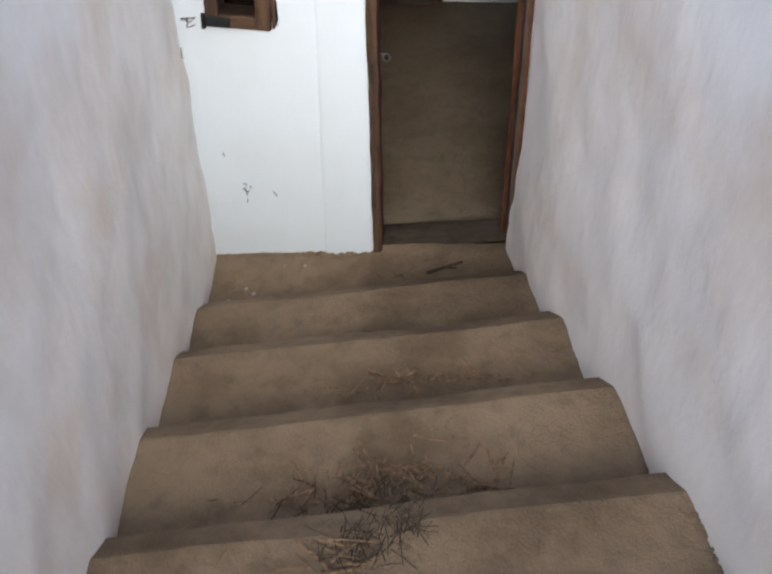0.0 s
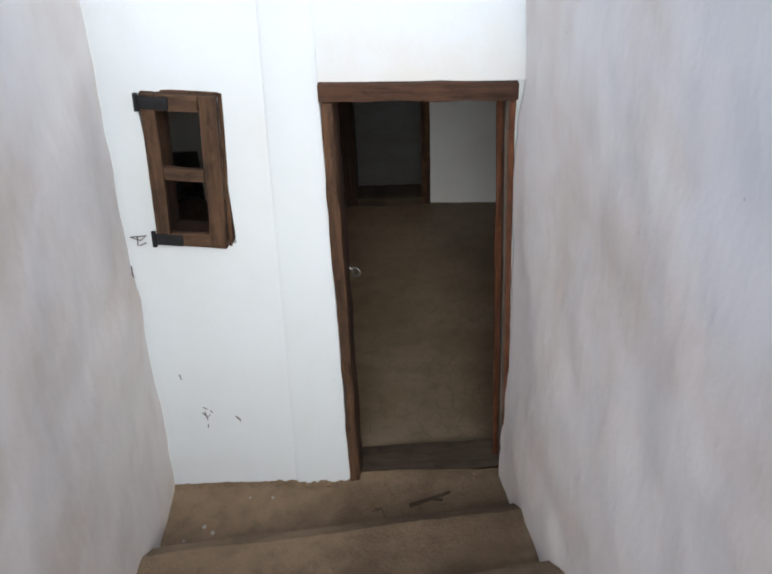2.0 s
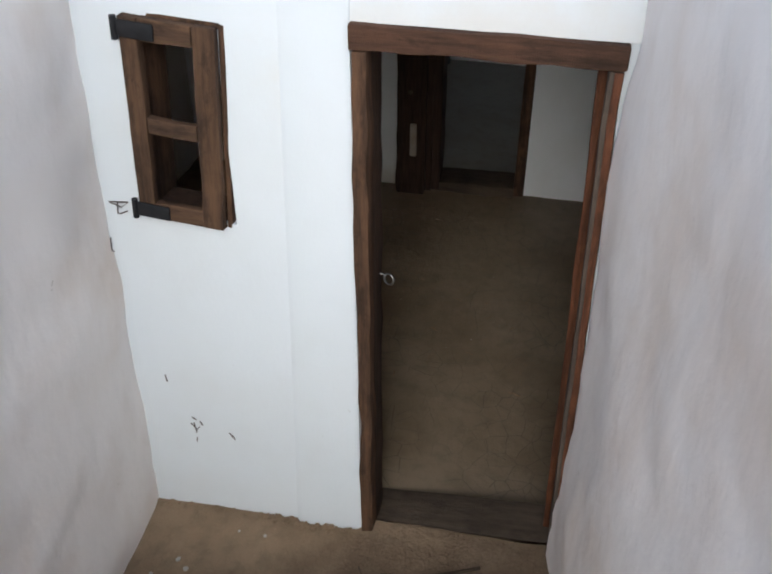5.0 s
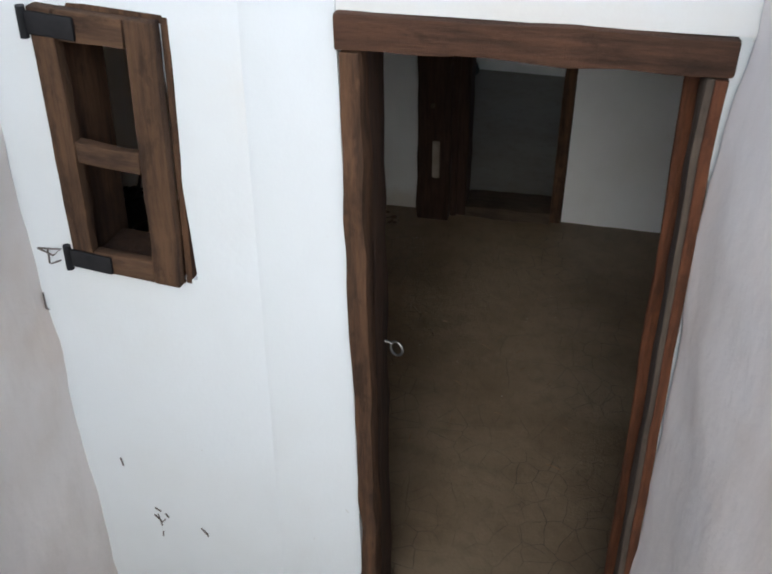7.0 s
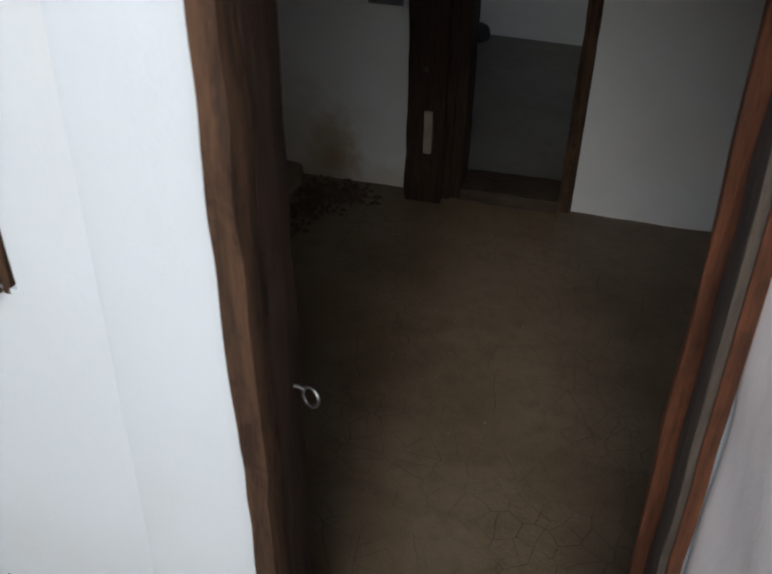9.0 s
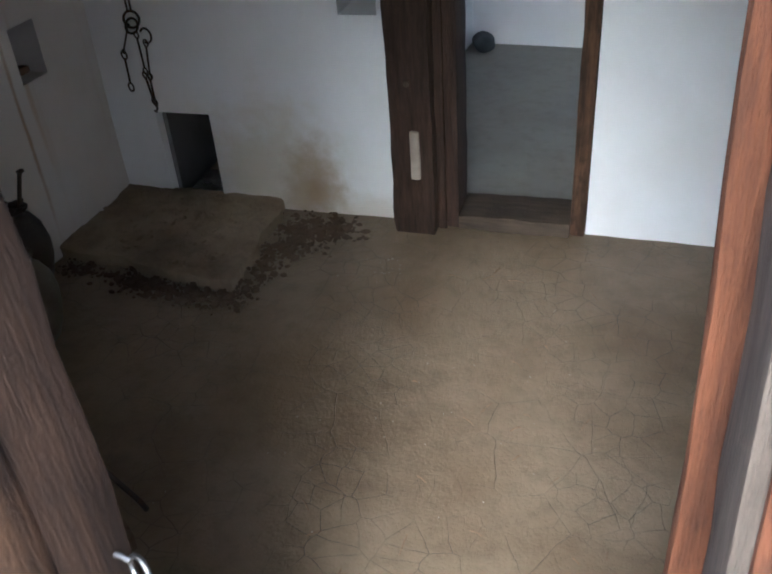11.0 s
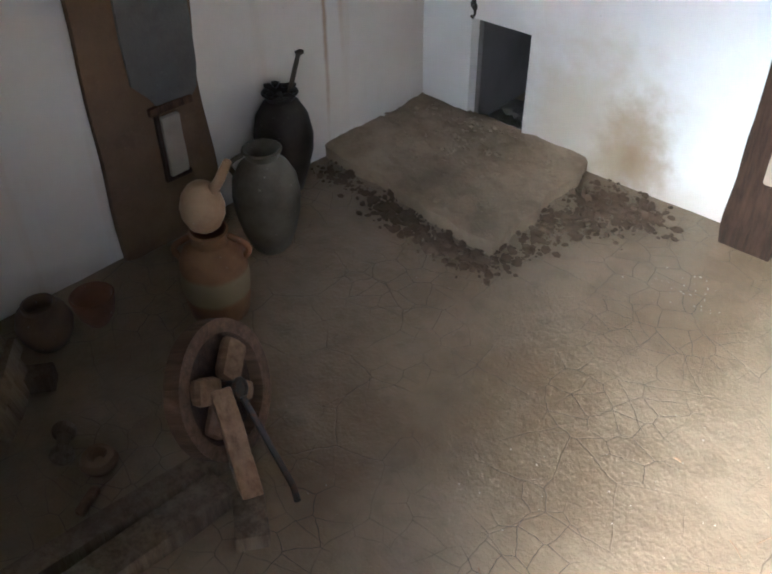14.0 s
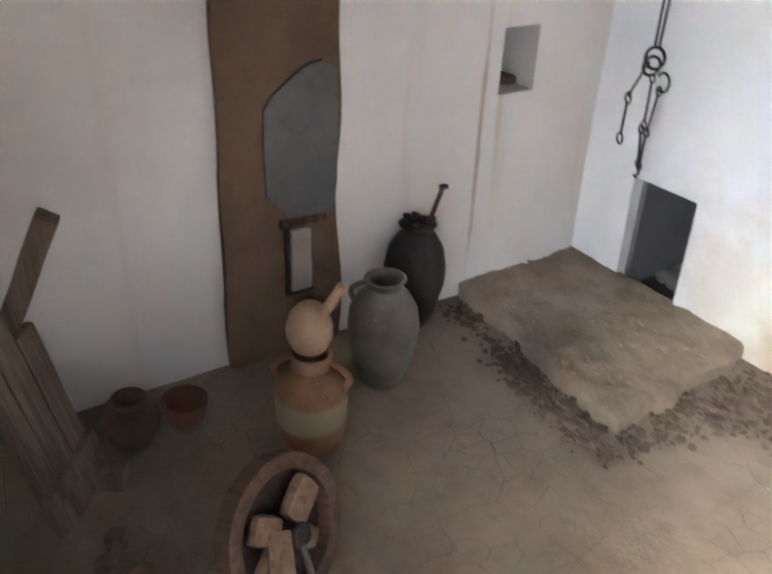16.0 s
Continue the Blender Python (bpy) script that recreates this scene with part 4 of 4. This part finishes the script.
def ring_band(r0, r1, y0, y1, seg=44):
    bm = bmesh.new()
    loops = []
    for r, y in ((r0, y0), (r1, y0), (r1, y1), (r0, y1)):
        loops.append([bm.verts.new((r * math.cos(2 * math.pi * k / seg) * (1 + 0.02 * noise.noise(Vector((k * 0.3, r, y)))), r * math.sin(2 * math.pi * k / seg), y)) for k in range(seg)])
    for a, b in zip(loops, loops[1:] + loops[:1]):
        for k in range(seg):
            bm.faces.new((a[k], b[k], b[(k + 1) % seg], a[(k + 1) % seg]))
    bmesh.ops.recalc_face_normals(bm, faces=bm.faces)
    return bm


part("rim", ring_band(0.134, RW, -0.03, 0.016), M_RIMWOOD, wheel, "dark worn wooden rim")
part("disc", ring_band(0.012, 0.133, -0.03, -0.02), M_DARKWOOD, wheel)
for a, ln, w in ((28, 0.126, 0.036), (142, 0.105, 0.033), (212, 0.118, 0.03), (315, 0.10, 0.026)):
    part("blade", box(bmesh.new(), 0.022, -w, -0.016, ln, w, 0.022, 0.02, 0.005, Matrix.Rotation(radians(a), 4, "Z"), cuts=3), M_PALEWOOD, wheel, "pale wooden blade")
part("hub", tube(bmesh.new(), [(0, 0, -0.05), (0, 0, 0.05)], 0.02, 14), M_IRON, wheel, "iron hub")
part("collar", tube(bmesh.new(), circle_pts((0.004, -0.004, 0.045), (1, 0, 0), (0, 1, 0), 0.023), 0.006, 8, True), M_IRON, wheel)

shaft = thing("wheel_shaft", None, "pale wooden shaft with iron fork lying against the wheel", "shaft")
def bar(p0, p1, w, h):
    d = Vector(p1) - Vector(p0)
    m = Matrix.Translation(p0) @ d.to_track_quat("X", "Z").to_matrix().to_4x4()
    return box(bmesh.new(), 0, -w / 2, -h / 2, d.length, w / 2, h / 2, 0.006, 0.004, m, cuts=8)


part("pole", bar((-0.985, 1.225, ZR + 0.225), (-0.80, 1.165, ZR + 0.03), 0.05, 0.045), M_PALEWOOD, shaft)
part("foot", bar((-0.83, 1.17, ZR + 0.035), (-0.72, 1.10, ZR + 0.03), 0.075, 0.05), M_PLANK, shaft)
part("fork", tube(bmesh.new(), [(-0.95, 1.26, ZR + 0.20), (-0.86, 1.265, ZR + 0.09), (-0.79, 1.265, ZR + 0.02), (-0.755, 1.25, ZR + 0.012)], 0.0085, 8), M_IRON, shaft, "rusty iron fork")

beam = thing("beam", None, "brown old timber beam lying on the floor by the wheel", "beam")
part("timber", bar((-0.99, 0.46, ZR + 0.035), (-0.965, 1.19, ZR + 0.035), 0.06, 0.05), M_PLANK, beam)
beam2 = thing("beam", None, "grey old timber beam lying on the floor", "beam")
part("timber", bar((-0.865, 0.46, ZR + 0.035), (-0.885, 1.14, ZR + 0.035), 0.085, 0.055), M_PLANK, beam2)

stick = thing("offcut", None, "pale squared timber offcut on the floor", "offcut")
part("timber", bar((-1.60, 0.86, ZR + 0.03), (-1.50, 1.02, ZR + 0.03), 0.06, 0.055), M_PLANK, stick)

rack = thing("plank_panel", pose(-1.47, 0.905, ZR, 0, 0, 0) @ pose(0, 0, 0, -6, -10, 140), "weathered plank panel standing against the wall", "panel")
for k in range(3):
    part("plank", box(bmesh.new(), 0.07 * k - 0.1, -0.01, 0.0, 0.07 * k - 0.034, 0.012, 0.80 - 0.14 * k, 0.003, 0.004, cuts=6), M_PLANK, rack)
part("ledge", box(bmesh.new(), -0.11, -0.032, 0.12, 0.11, -0.011, 0.17, 0.003, 0.003, cuts=4), M_PLANK, rack)
stub = thing("handle_bar", None, "dark wooden bar leaning behind the plank panel", "bar")
part("timber", bar((-1.62, 0.62, ZR + 0.03), (-1.50, 0.945, 0.55), 0.05, 0.05), M_PLANK, stub)

spool = thing("bobbin", pose(-1.27, 0.93, ZR + 0.03, 90, 0, 60), "small pale turned wooden bobbin lying on the floor", "bobbin")
prof = [(0.010, -0.05), (0.026, -0.05), (0.030, -0.042), (0.028, -0.03), (0.016, -0.02), (0.015, 0.02), (0.028, 0.03), (0.030, 0.042), (0.026, 0.05), (0.010, 0.05), (0.009, 0.02)]
part("body", lathe(prof, 24, 0.03, 12), M_PLANK, spool)
peg = thing("peg", None, "pale whittled wooden peg lying on the floor", "peg")
part("timber", bar((-1.10, 0.93, ZR + 0.018), (-1.06, 0.86, ZR + 0.018), 0.022, 0.02), M_PALEWOOD, peg)
lump = thing("clay_lump", pose(-1.17, 0.97, ZR), "rounded brown lump of clay with a hollow", "clay lump")
prof = [(0.02, 0.0), (0.04, 0.006), (0.046, 0.022), (0.038, 0.038), (0.024, 0.043), (0.018, 0.036), (0.012, 0.02)]
part("body", lathe(prof, 22, 0.08, 15), M_CLAYPOST, lump)

# ---- chain hanging in the corner ----
chain = thing("pot_chain", None, "old iron pot chain with hooks hanging before the wall", "chain")
CX, CY = -1.71, 2.80


def long_link(p, q, r=0.004, eye=0.014):
    """A bar with an eye at each end."""
    p, q = Vector(p), Vector(q)
    d = (q - p).normalized()
    side = d.cross(Vector((0.3, 1, 0))).normalized()
    bm = tube(bmesh.new(), [p + d * eye * 2, q - d * eye * 2], r, 7)
    tube(bm, circle_pts(p + d * eye, d, side, eye, 14), r * 0.85, 6, True)
    tube(bm, circle_pts(q - d * eye, d, side, eye, 14), r * 0.85, 6, True)
    return bm


UX = CX + 0.03                       # the upper rings hang a little to the side of the lower links
part("hanger", tube(bmesh.new(), [(UX - 0.012, CY, 2.06), (UX - 0.014, CY, 0.68)], 0.004, 6), M_IRON, chain)
part("hanger", tube(bmesh.new(), [(UX + 0.035, CY, 2.06), (UX + 0.004, CY, 0.68)], 0.004, 6), M_IRON, chain)
part("ring", tube(bmesh.new(), circle_pts((UX - 0.004, CY, 0.648), (0.8, 0.4, 0), (0, 0, 1), 0.034), 0.0055, 8, True), M_IRON, chain)
part("ring", tube(bmesh.new(), circle_pts((UX - 0.002, CY - 0.01, 0.625), (0.3, 0.9, 0), (0, 0, 1), 0.03), 0.005, 8, True), M_IRON, chain)
part("hook", tube(bmesh.new(), [(UX + 0.048 + 0.026 * math.cos(a), CY, 0.585 + 0.03 * math.sin(a)) for a in [2.6 - 0.42 * k for k in range(12)]], 0.0045, 7), M_IRON, chain, "open iron hook")
part("link", long_link((UX - 0.025, CY, 0.63), (UX - 0.085, CY, 0.505), 0.0038, 0.008), M_IRON, chain)
part("link", long_link((UX - 0.083, CY, 0.515), (UX - 0.088, CY, 0.34), 0.0045, 0.018), M_IRON, chain)
part("link", long_link((UX + 0.002, CY, 0.60), (CX + 0.036, CY, 0.42)), M_IRON, chain)
part("link", long_link((UX + 0.045, CY - 0.005, 0.57), (CX + 0.052, CY, 0.40)), M_IRON, chain)
part("link", long_link((CX + 0.026, CY, 0.43), (CX + 0.046, CY, 0.29), 0.0048, 0.013), M_IRON, chain)
part("link", long_link((CX + 0.044, CY + 0.008, 0.42), (CX + 0.05, CY, 0.285), 0.0045, 0.012), M_IRON, chain)
part("hook", tube(bmesh.new(), [(CX + 0.05, CY, 0.30), (CX + 0.053, CY, 0.272), (CX + 0.05, CY - 0.008, 0.258), (CX + 0.046, CY - 0.012, 0.268)], 0.005, 7), M_IRON, chain)

for ob in set(scene.objects) - outside:
    if ob.parent is None:
        ob.matrix_basis = ROOM @ ob.matrix_basis
